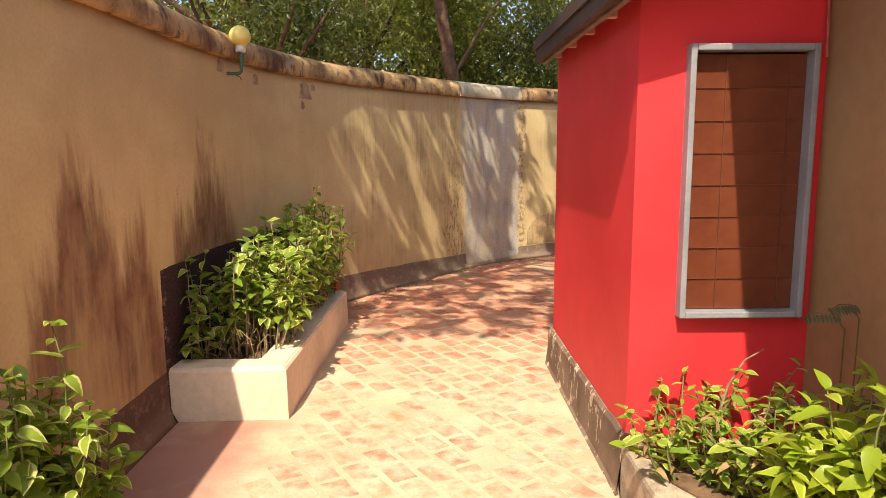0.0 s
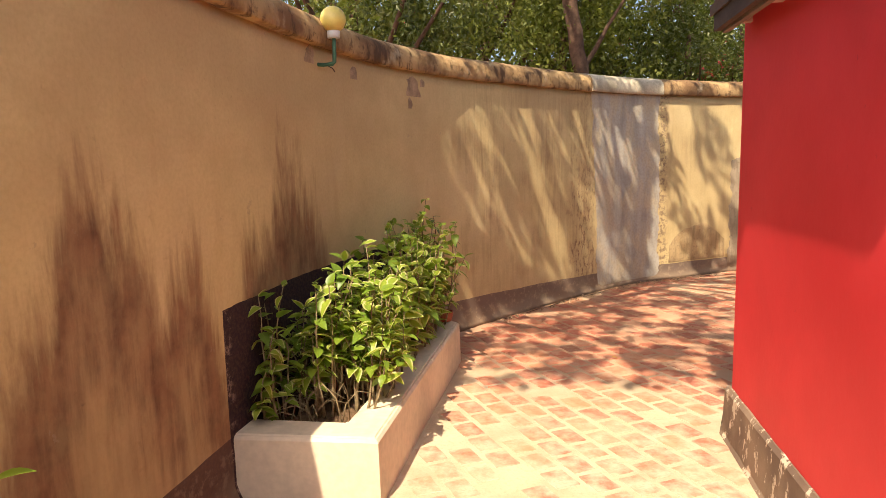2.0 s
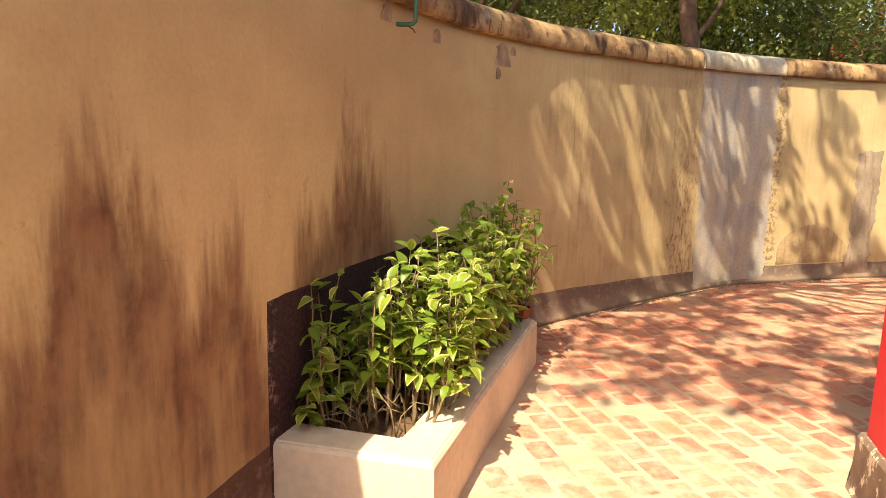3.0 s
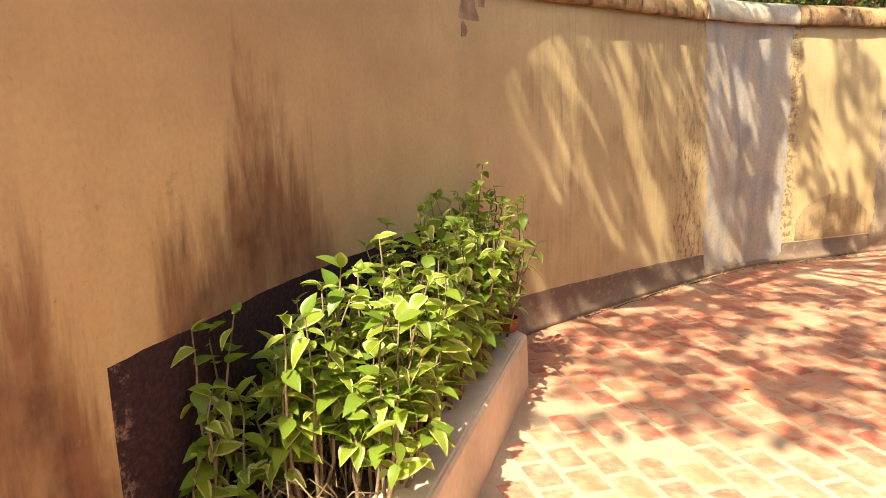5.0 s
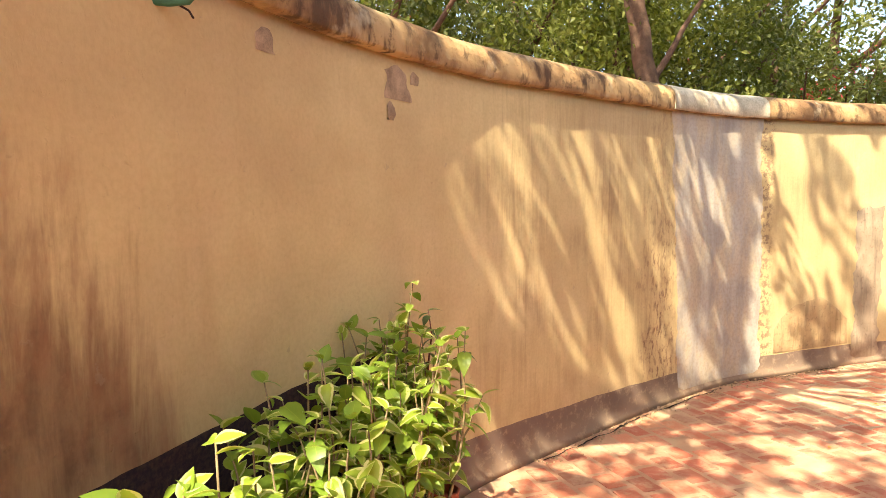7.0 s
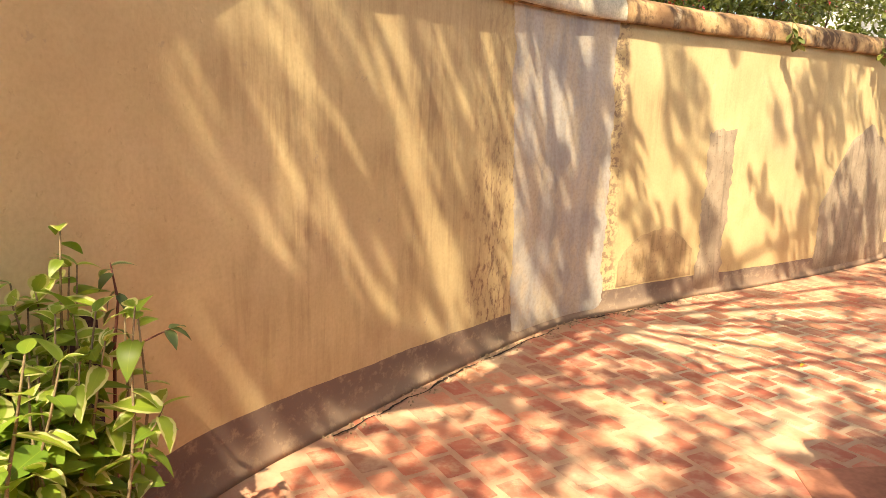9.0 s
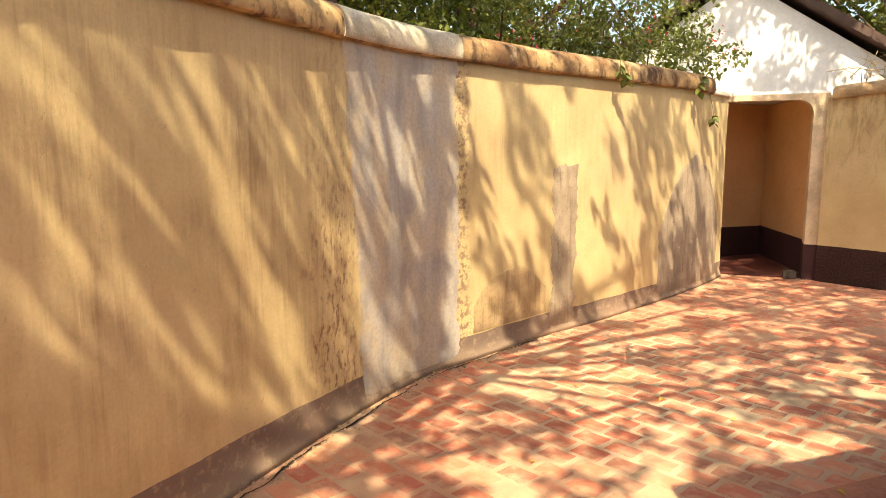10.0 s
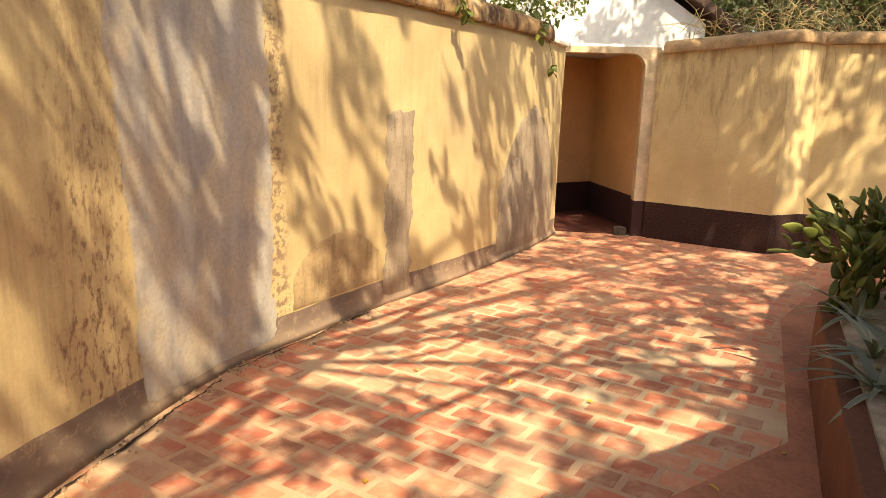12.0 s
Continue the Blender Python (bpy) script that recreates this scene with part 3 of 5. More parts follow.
def arch_wall():
    """The round-cornered outline of the opening, and the depth of its wall."""
    w, top, r, depth = (D1 - D0).length, 2.08, 0.16, 0.22
    arc = [(w - r + r * math.cos(a), top - r + r * math.sin(a)) for a in [math.pi / 2 * i / 8 for i in range(9)]]
    opening = [(w, 0.0), *arc, (-0.05, top)]
    return opening, depth


def at_door(s, o, z):
    q = D0 + DU * s + DN * o
    return (q.x, q.y, z)


opening, door_depth = arch_wall()
door_w = (D1 - D0).length
verts, uvs, faces = [], [], []
rim = [(door_w, 0.0), *opening[1:]]
for o in (0.0, -door_depth):
    for s, z in rim:
        verts.append(at_door(s, o, z)), uvs.append((s + 20, z))
    for s, z in rim:
        top = s if z > 2.05 and s < door_w - 0.15 else door_w + 0.16
        zz = 2.15 if z > 1.5 else z
        verts.append(at_door(top, o, zz)), uvs.append((top + 20, zz))
n = len(rim)
for b in (0, 2 * n):
    for i in range(n - 1):
        faces.append((b + i, b + n + i, b + n + i + 1, b + i + 1))
for i in range(n - 1):
    faces.append((i, i + 1, 2 * n + i + 1, 2 * n + i))
    faces.append((n + i, 3 * n + i, 3 * n + i + 1, n + i + 1))
tagged(new("wall_doorway", raw("wall_doorway", verts, faces, plain("pale_jamb_plaster", (0.66, 0.52, 0.35), 0.9, 0.15, 5, bump=0.4), False, uvs)), "pale worn plaster wall with a round-cornered open doorway", "wall", kind="structure")
def upright(name, pts, z0, z1, thick, material, label, category="wall", kind="structure", u0=0.0):
    """A wall along a broken line of (x, y); its face is on the line, its thickness to the left of the way it runs."""
    verts, uvs, faces = [], [], []
    p = [Vector(q) for q in pts]
    run = u0
    zz = [z0 + (z1 - z0) * i / 12 for i in range(13)]
    rows = []
    for i, q in enumerate(p):
        a, b = p[max(i - 1, 0)], p[min(i + 1, len(p) - 1)]
        d = (b - a).normalized()
        nrm = Vector((-d.y, d.x))
        if i:
            run += (q - p[i - 1]).length
        ring = [(q, z) for z in zz] + [(q + nrm * thick, z) for z in zz[::-1]]
        base = len(verts)
        for c, z in ring:
            verts.append((c.x, c.y, z)), uvs.append((run, z))
        rows.append(base)
    n = 26
    for a, b in zip(rows, rows[1:]):
        for k in range(n):
            faces.append((a + k, b + k, b + (k + 1) % n, a + (k + 1) % n))
    faces += [tuple(rows[0] + k for k in range(n))[::-1], tuple(rows[-1] + k for k in range(n))]
    return tagged(new(name, raw(name, verts, faces, material, False, uvs)), label, category, kind=kind)


# passage behind the doorway: brown walls, black band, its own slab above
P_LEFT, P_BACK, P_RIGHT = (4.95, 12.95), (6.62, 13.15), (6.02, 11.42)
for name, a, b in (("wall_passage_back", P_BACK, P_LEFT), ("wall_passage_side", (6.05, 11.50), P_BACK)):
    ext = (Vector(b) - Vector(a)).normalized() * 0.12
    upright(name, [tuple(Vector(b) + ext), tuple(Vector(a) - ext)], 0, 2.14, 0.15, brown_inner, "shaded brown-painted wall of the passage", "wall")
    bm = bmesh.new()
    A, B = Vector(a), Vector(b)
    d = (B - A).normalized()
    nr = Vector((-d.y, d.x)) * 0.03
    A, B = A - d * 0.06, B + d * 0.06
    mid = Vector((5.6, 12.3))
    if (mid - A).dot(nr) < 0:
        nr = -nr
    prism(bm, [tuple(A + nr), tuple(B + nr), tuple(B - nr), tuple(A - nr)], 0.0, 0.42)
    bmesh.ops.recalc_face_normals(bm, faces=bm.faces[:])
    tagged(new("baseboard", mesh_from(bm, "baseboard", black_dado)), "black-painted band along the passage foot", "painted band", kind="structure")
bm = bmesh.new()
prism(bm, [(5.06, 11.98), (5.90, 11.44), (6.35, 11.40), (7.0, 13.4), (5.6, 13.4)], 2.145, 2.19)
tagged(new("ceiling_passage", mesh_from(bm, "ceiling_passage", white_wall)), "slab over the passage", "ceiling", kind="structure")
bm = bmesh.new()
prism(bm, [(5.02, 11.90), (5.84, 11.36), (6.02, 11.50), (6.58, 13.08), (4.98, 12.90)], -0.01, 0.014)
tagged(new("floor_passage", mesh_from(bm, "floor_passage", plain("maroon_floor_paint", (0.10, 0.032, 0.026), 0.6, 0.15, 5, bump=0.2))), "dark maroon painted floor of the passage", "floor", kind="structure")
bm = boxed((-0.07, -0.07, 0), (0.07, 0.07, 0.09), 0.01)
band = bmesh.new()
prism(band, [tuple(D0 + DU * a + DN * b) for a, b in ((door_w - 0.006, 0.006), (door_w + 0.166, 0.006), (door_w + 0.166, -door_depth - 0.006), (door_w - 0.006, -door_depth - 0.006))], 0.0, 0.42)
bmesh.ops.recalc_face_normals(band, faces=band.faces[:])
tagged(new("baseboard", mesh_from(band, "baseboard", black_dado)), "black-painted band round the foot of the door jamb", "painted band", kind="structure")
step = thing("stone_block", "small dark stone block at the foot of the doorway", "stone", (5.74, 11.42, 0), -34)
part("block", bm, plain("dark_stone", (0.10, 0.075, 0.06), 0.95, 0.2, 12, bump=0.6), step)

# wall to the right of the doorway, its bright corner facet, and the wall that runs on
W2 = [(5.90, 11.20), (6.22, 10.62), (6.56, 10.03)]
W3 = [(6.562, 10.03), (7.00, 9.99)]
W4 = [(7.00, 9.988), (8.2, 8.6), (10.5, 6.4)]
east = [upright("wall_east", W2, 0, 2.09, 0.22, ochre_far, "ochre plaster wall with a black band at its foot", "garden wall", u0=30)]
east.append(upright("wall_corner", W3, 0, 2.09, 0.22, ochre_far, "ochre corner face of the garden wall", "garden wall", u0=34))
east.append(upright("wall_east_far", W4, 0, 2.09, 0.22, ochre_far, "ochre plaster wall running on past the corner", "garden wall", u0=36))
cap = [(-0.25, 2.07), (0.040, 2.07), (0.048, 2.085), (0.046, 2.155), (0.034, 2.180), (-0.02, 2.200), (-0.14, 2.205), (-0.22, 2.185), (-0.25, 2.14), (-0.25, 2.07)]
tan_coping = plain("tan_coping", (0.42, 0.275, 0.15), 0.9, 0.22, 4, bump=0.5)
line2 = smooth_line([(5.92, 11.14), (6.22, 10.62), (6.50, 10.13), (6.60, 10.03), (6.74, 10.01), (6.92, 9.99), (7.04, 9.93), (8.2, 8.6), (10.5, 6.4)], 0.06)
east.append(tagged(new("trim_coping_east", swept(cap, line2, "trim_coping_east", tan_coping, 0.010)), "rounded tan mortar coping on the east wall", "coping", kind="structure"))
# the wall top climbs towards the corner
for ob in east:
    for v in ob.data.vertices:
        if v.co.z > 1.7:
            v.co.z += 0.10 * min(1.0, max(0.0, (v.co.x - 5.9) / 0.66))

# ---- white house behind, with its brown roof edge ----
house_white = thing("white_house", "white-washed gabled house behind the yard wall, dappled with leaf shade", "house", (0, 0, 0))
bm = bmesh.new()
ga, gb = Vector((5.2, 14.9)), Vector((8.35, 12.92))
gd = (gb - ga).normalized()
gn = Vector((-gd.y, gd.x))
pts = [(0, 0), ((gb - ga).length, 0), ((gb - ga).length, 2.72), ((gb - ga).length - 2.0, 4.05), (0, 2.9)]
fr = [bm.verts.new((*(ga + gd * s), z)) for s, z in pts]
bk = [bm.verts.new((*(ga + gd * s + gn * 4), z)) for s, z in pts]
bm.faces.new(fr), bm.faces.new(bk[::-1])
for i in range(5):
    bm.faces.new((fr[i], bk[i], bk[(i + 1) % 5], fr[(i + 1) % 5]))
part("wall", bm, white_wall, house_white, "white-washed gable wall")
bm = bmesh.new()
L = (gb - ga).length
for s0, z0, s1, z1 in ((L + 0.75, 2.38, L - 2.0, 4.17), (L - 2.0, 4.17, -0.3, 2.85)):
    a, b = ga + gd * s0 - gn * 0.22, ga + gd * s1 - gn * 0.22
    q = [(*a, z0), (*b, z1), (*(b + gn * 4.5), z1), (*(a + gn * 4.5), z0)]
    lo = [bm.verts.new(v) for v in q]
    hi = [bm.verts.new((v[0], v[1], v[2] + 0.13)) for v in q]
    bm.faces.new(lo[::-1]), bm.faces.new(hi)
    for i in range(4):
        bm.faces.new((lo[i], lo[(i + 1) % 4], hi[(i + 1) % 4], hi[i]))
bmesh.ops.recalc_face_normals(bm, faces=bm.faces[:])
part("roof", bm, roof_mat, house_white, "brown pitched roof with a deep eave")

# ---- red annex ----
annex = thing("red_annex", "small red-painted annex with a low eave and a peeling plinth", "house")
RX, RY0, RY1, RX1 = 0.83, 2.77, 4.42, 1.605
WX0, WX1, WZ0, WZ1 = 1.04, 1.517, 0.82, 1.90
for lo, hi in (((RX, RY0, 0.0), (WX0, RY0 + 0.16, 2.15)), ((WX1, RY0, 0.0), (RX1, RY0 + 0.16, 2.15)), ((WX0, RY0, 0.0), (WX1, RY0 + 0.16, WZ0)), ((WX0, RY0, WZ1), (WX1, RY0 + 0.16, 2.15))):
    part("front_wall", boxed(lo, hi), red_paint, annex)
bm = bmesh.new()
tri = [(RX, 2.15), (RX1, 2.15), (RX1, 2.395), (RX, 2.18)]
fa, ba = [bm.verts.new((x, RY0, z)) for x, z in tri], [bm.verts.new((x, RY0 + 0.16, z)) for x, z in tri]
bm.faces.new(fa), bm.faces.new(ba[::-1])
for i in range(4):
    bm.faces.new((fa[i], ba[i], ba[(i + 1) % 4], fa[(i + 1) % 4]))
part("gable", bm, red_paint, annex)
bm = bmesh.new()
nu, nz = 20, 24
grid = [[bm.verts.new((RX + 0.006 * noise.noise((i * 0.2, j * 0.2, 1.0)) * (0 < i < nu), RY0 + 0.003 + (RY1 - RY0) * i / nu, 2.17 * j / nz)) for i in range(nu + 1)] for j in range(nz + 1)]
for j in range(nz):
    for i in range(nu):
        bm.faces.new((grid[j][i], grid[j + 1][i], grid[j + 1][i + 1], grid[j][i + 1]))
box(bm, (RX + 0.02, RY0 + 0.165, 0), (RX + 0.16, RY1, 2.15))
part("side_wall", bm, red_paint, annex, "red side wall", True)
part("back_wall", boxed((RX + 0.004, RY1 - 0.01, 0), (3.0, RY1 + 0.14, 2.15)), red_paint, annex)
# plinth along the side, worn and slightly proud
bm = bmesh.new()
pv = []
for i in range(41):
    y = RY0 - 0.02 + (RY1 + 0.16 - RY0 + 0.04) * i / 40
    top = 0.285 + 0.012 * noise.noise((y * 6, 2, 2)) - 0.02 * (i / 40)
    pv.append([bm.verts.new((x, y, z)) for x, z in ((RX - 0.042, 0.0), (RX - 0.030 + 0.004 * noise.noise((y * 9, 5, 1)), 0.02), (RX - 0.022, top - 0.02), (RX - 0.008, top), (RX + 0.02, top + 0.004))])
for a, b in zip(pv, pv[1:]):
    for k in range(4):
        bm.faces.new((a[k], a[k + 1], b[k + 1], b[k]))
bm.faces.new(pv[0]), bm.faces.new(pv[-1][::-1])
part("plinth", bm, plinth_paint, annex, "grey-brown plinth with flaking paint")
# roof: low sheet with a fascia along its eave
bm = bmesh.new()
q = [(0.665, 2.49, 2.135), (2.4, 2.49, 2.62), (2.4, 4.54, 2.62), (0.665, 4.54, 2.135)]
lo, hi = [bm.verts.new(v) for v in q], [bm.verts.new((v[0], v[1], v[2] + 0.05)) for v in q]
bm.faces.new(lo[::-1]), bm.faces.new(hi)
for i in range(4):
    bm.faces.new((lo[i], lo[(i + 1) % 4], hi[(i + 1) % 4], hi[i]))
part("roof", bm, roof_mat, annex, "dark brown roof sheet")
part("fascia", box(bmesh.new(), (0.680, 2.50, 2.062), (0.714, 4.52, 2.215), 0.003), roof_mat, annex, "dark brown fascia board")
part("fascia_edge", box(bmesh.new(), (0.716, 2.50, 2.050), (0.742, 4.50, 2.10), 0.003), roof_light, annex, "lighter worn batten under the fascia")
for y in (2.66, 3.10, 3.54, 3.98, 4.42):
    part("rafter_end", box(bmesh.new(), (0.744, y, 2.085), (0.84, y + 0.05, 2.125), 0.004), plain("pale_rafter", (0.50, 0.30, 0.25), 0.8), annex, "pale rafter end")
edge_pale = plain("brown_glass_edge", (0.16, 0.055, 0.03), 0.4)
# window: steel frame, brown glass blades
win = part("window", bmesh.new(), steel, annex, "tall louvred window with brown glass in a grey steel frame")
win.data.from_pydata([(1.1, 2.9, 1.0), (1.12, 2.9, 1.0), (1.12, 2.9, 1.02)], [], [(0, 1, 2)])
FY0, FY1 = 2.715, 2.80
for lo, hi in (((1.022, FY0, 0.806), (1.046, FY1, 1.914)), ((1.512, FY0, 0.806), (1.536, FY1, 1.914)), ((1.0465, FY0, 0.806), (1.5115, FY1, 0.832)), ((1.0465, FY0, 1.888), (1.5115, FY1, 1.914))):
    part("frame_bar", box(bmesh.new(), lo, hi, 0.004), steel, win)
blade = mesh_from(box(bmesh.new(), (0, -0.003, -0.0652), (0.462, 0.003, 0.0652), 0.0006), "blade", louvre)
for i in range(8):
    ob = new("glass_blade", blade)
    ob.parent = win
    ob.matrix_local = pose(1.049, 2.775, 0.900 + i * 0.1305, 0, 0, 0)
for i in range(1, 8):
    part("blade_edge", box(bmesh.new(), (1.049, 2.766, 0.8342 + i * 0.1305), (1.510, 2.7695, 0.8358 + i * 0.1305)), edge_pale, win)
part("jamb_strip", box(bmesh.new(), (1.185, 2.766, 0.84), (1.188, 2.770, 1.87)), edge_pale, win, "thin vertical clip rail")
part("jamb_strip", box(bmesh.new(), (1.444, 2.766, 0.84), (1.448, 2.770, 1.80)), edge_pale, win)
# dark sheet behind the blades, its colour stands in for the room's shade
part("room_shade_sheet", boxed((1.0, 3.1, 0.7), (1.6, 3.12, 2.0)), shade_and_wire_black, win)
cable = Pile()
cable.tube([(1.573, 2.755, 2.5), (1.571, 2.752, 2.05), (1.566, 2.735, 1.93), (1.548, 2.70, 1.86)], 0.006)
part("conduit", cable.mesh("conduit", plain("pink_wire", (0.45, 0.10, 0.09), 0.6), True), None, annex, "thin painted cable beside the window")

# ---- main house: ochre wall in the shade of its eave ----
house = thing("main_house", "ochre-painted house with a deep shading eave", "house")
bm = bmesh.new()
prism(bm, [(1.588, -4.0), (6.0, -4.0), (6.0, 6.6), (4.6, 6.35), (2.9, 5.05), (1.61, 4.8), (1.61, 2.765), (1.588, 2.765)], 0.0, 2.7)
part("wall", bm, plain("house_ochre_paint", (0.34, 0.205, 0.105), 0.8, 0.08, 1.2, bump=0.2), house, "ochre house wall")
bm = bmesh.new()
prism(bm, [(0.93, -4.5), (6.4, -4.5), (6.4, 7.7), (5.9, 7.45), (4.48, 6.76), (2.56, 5.39), (1.23, 5.22), (1.22, 4.78), (0.93, 0.4)], 2.70, 2.82)
part("roof", bm, roof_mat, house, "dark brown roof with a wide eave")

# ---- wall lamp ----
lamp = thing("wall_lamp", "globe wall lamp with a yellowed ball on a green bracket", "lamp", (-1.33, 4.82, 2.036))
p = Pile()
p.tube([(-0.105, -0.025, 0.0), (-0.05, -0.01, -0.004), (0.0, 0, 0.0), (0.012, 0, 0.012), (0.014, 0, 0.05), (0.014, 0, 0.145)], 0.0115, 10)
part("bracket", p.mesh("bracket", lamp_green, True), None, lamp, "green painted bracket")
cup = part("cup", lathe([(0.001, 0.140), (0.032, 0.141), (0.036, 0.148), (0.037, 0.180), (0.033, 0.186), (0.001, 0.186)], lamp_cup, "cup"), None, lamp, "pale metal cup")
gl = [(0.073 * math.sin(a), 0.246 - 0.073 * math.cos(a)) for a in [math.pi * i / 20 for i in range(1, 21)]]
part("globe", lathe([(0.0, 0.1735), *gl], globe_mat, "globe", 32), None, lamp, "yellowed glass globe")
for o in lamp.children:
    if o.name.startswith(("cup", "globe")):
        o.location.x = 0.014
p = Pile()
p.tube([(-0.03, 0, -0.008), (0.0, 0.0, -0.025), (0.012, 0.002, -0.045)], 0.003, 5)
part("wire", p.mesh("wire", shade_and_wire_black), None, lamp, "loose end of wire")

# ---- planting bed by the wall ----
bed = thing("planting_bed", "cement-rendered raised planting bed against the wall", "planter")
bm = bmesh.new()
OUT = [(-0.83, 3.655), (-0.795, 4.7), (-0.752, 5.74)]
INN = [(-1.02, 3.83), (-0.975, 4.7), (-0.935, 5.66)]
W_B = (-1.12, 6.16)
rows = []
for z, s in ((0.0, 0.006), (0.285, 0.0), (0.305, -0.016)):
    rows.append([bm.verts.new((x + s * dx, y + s * dy, z)) for (x, y), dx, dy in (((-1.50, 3.63), 0, -1), (OUT[0], 1, -1), (OUT[1], 1, 0), (OUT[2], 1, 1), (W_B, 0, 1))])
inner = [bm.verts.new((x, y, 0.303)) for x, y in ((-1.50, 3.83), INN[0], INN[1], INN[2], (-1.22, 6.02))]
innlo = [bm.verts.new((x, y, 0.20)) for x, y in ((-1.50, 3.83), INN[0], INN[1], INN[2], (-1.22, 6.02))]
for a, b in ((rows[0], rows[1]), (rows[1], rows[2]), (rows[2], inner), (inner, innlo)):
    for i in range(4):
        bm.faces.new((a[i], a[i + 1], b[i + 1], b[i]))
bmesh.ops.recalc_face_normals(bm, faces=bm.faces[:])
bmesh.ops.bevel(bm, geom=[e for e in bm.edges if abs(e.verts[0].co.z - 0.303) < 0.003 and abs(e.verts[1].co.z - 0.303) < 0.003], offset=0.008, segments=2, affect="EDGES")
part("kerb", bm, bed_render, bed, "smooth tan cement kerb")
bm = bmesh.new()
prism(bm, [(-1.50, 3.81), (-1.01, 3.82), (-0.965, 4.7), (-0.925, 5.67), (-1.14, 6.05), (-1.30, 5.9), (-1.45, 4.9)], 0.15, 0.265)
part("soil", bm, soil_mat, bed, "dry brown soil")
pot = thing("clay_pot_shard", "broken terracotta pot lying on the bed's end", "pot", (-0.86, 5.74, 0.306), 20)
part("shard", lathe([(0.030, 0.0), (0.050, 0.004), (0.062, 0.035), (0.066, 0.075), (0.060, 0.078), (0.054, 0.04), (0.03, 0.012)], terracotta, "shard", 9, False), None, pot)


# ---- plants ----
def leaf_mesh(name, material, length, width, bend, fold=0.25, seg=5):
    """A pointed blade with a midrib fold, drooping along its length; uv u runs across."""
    verts, uvs, faces = [], [], []
    for i in range(seg + 1):
        s = i / seg
        w = width * math.sin(math.pi * min(1, 0.06 + 0.94 * s) ** 0.75) ** 0.9 * 0.5
        if i == seg:
            w = 0.0006
        x = length * s * (1 - 0.12 * bend * s)
        z = -bend * length * 0.5 * s * s
        for k, u in ((-1, 0.0), (0, 0.5), (1, 1.0)):
            verts.append((x, w * k, z + fold * w * abs(k)))
            uvs.append((u, s))
    for i in range(seg):
        for k in range(2):
            a = i * 3 + k
            faces.append((a, a + 3, a + 4, a + 1))
    return raw(name, verts, faces, material, True, uvs)


def stem_path(rng, base, top, bow, n=7):
    b, t = Vector(base), Vector(top)
    side = Vector((rng.uniform(-1, 1), rng.uniform(-1, 1), 0)) * bow
    return [b.lerp(t, i / (n - 1)) + side * math.sin(math.pi * i / (n - 1)) + Vector((rng.uniform(-1, 1), rng.uniform(-1, 1), 0)) * 0.008 for i in range(n)]


def shrub(name, label, at, height, spread, stems, leaves_per, blades, seed, stem_mat, bare=0.3, group="", lean=(0, 0), scale=(0.75, 1.15)):
    """A leafy shrub: woody stems in one part, every leaf a piece of its own."""
    rng = random.Random(seed)
    ob = thing(name, label, "shrub", at, 0, group)
    piles = []
    spots = []
    for s in range(stems):
        a = 2 * math.pi * (s + rng.random() * 0.7) / stems
        h = height * rng.uniform(0.62, 1.0) if s else height
        r = spread * rng.uniform(0.25, 1.0)
        base = (0.05 * math.cos(a), 0.05 * math.sin(a), -0.02)
        top = (r * math.cos(a) + lean[0] * h, r * math.sin(a) + lean[1] * h, h)
        path = stem_path(rng, base, top, spread * 0.35)
        pile = Pile()
        pile.tube(path, [0.0075 * (1 - 0.7 * i / 6) for i in range(7)], 5)
        piles.append(pile)
        for k in range(leaves_per):
            f = bare + (1 - bare) * (k + rng.random() * 0.8) / leaves_per
            f = min(0.999, f)
            i = min(5, int(f * 6))
            q = path[i].lerp(path[i + 1], f * 6 - i)
            spots.append((q, k * 2.4 + rng.uniform(-0.5, 0.5), f))
        for k in range(2):
            spots.append((path[-1], rng.uniform(0, 6.28), 1.0))
        if rng.random() < 0.8:
            f = rng.uniform(0.4, 0.7)
            i = int(f * 6)
            q = path[i]
            w = rng.uniform(0, 6.28)
            e = q + Vector((math.cos(w) * spread * 0.5, math.sin(w) * spread * 0.5, height * rng.uniform(0.12, 0.26)))
            twig = stem_path(rng, q, e, 0.01, 5)
            pile.tube(twig, [0.004 * (1 - 0.6 * j / 4) for j in range(5)], 4)
            for k in range(6):
                spots.append((twig[1 + k * 3 // 6].lerp(twig[2 + k * 3 // 6], rng.random()), k * 2.4, 0.9))
            spots.append((twig[4], w, 1.0))
    for pile in piles:
        part("stem", pile.mesh("stem", stem_mat, True), None, ob)
    for q, w, f in spots:
        leaf = new("leaf", rng.choice(blades))
        leaf.parent = ob
        pitch = rng.uniform(-35, 25) - (28 if f > 0.96 else 0)
        k = rng.uniform(*scale) * (0.72 if f > 0.93 else 1.0)
        leaf.matrix_local = Matrix.Translation(q) @ pose(0, 0, 0, rng.uniform(-30, 30), pitch, math.degrees(w)) @ Matrix.Scale(k, 4)
    return ob


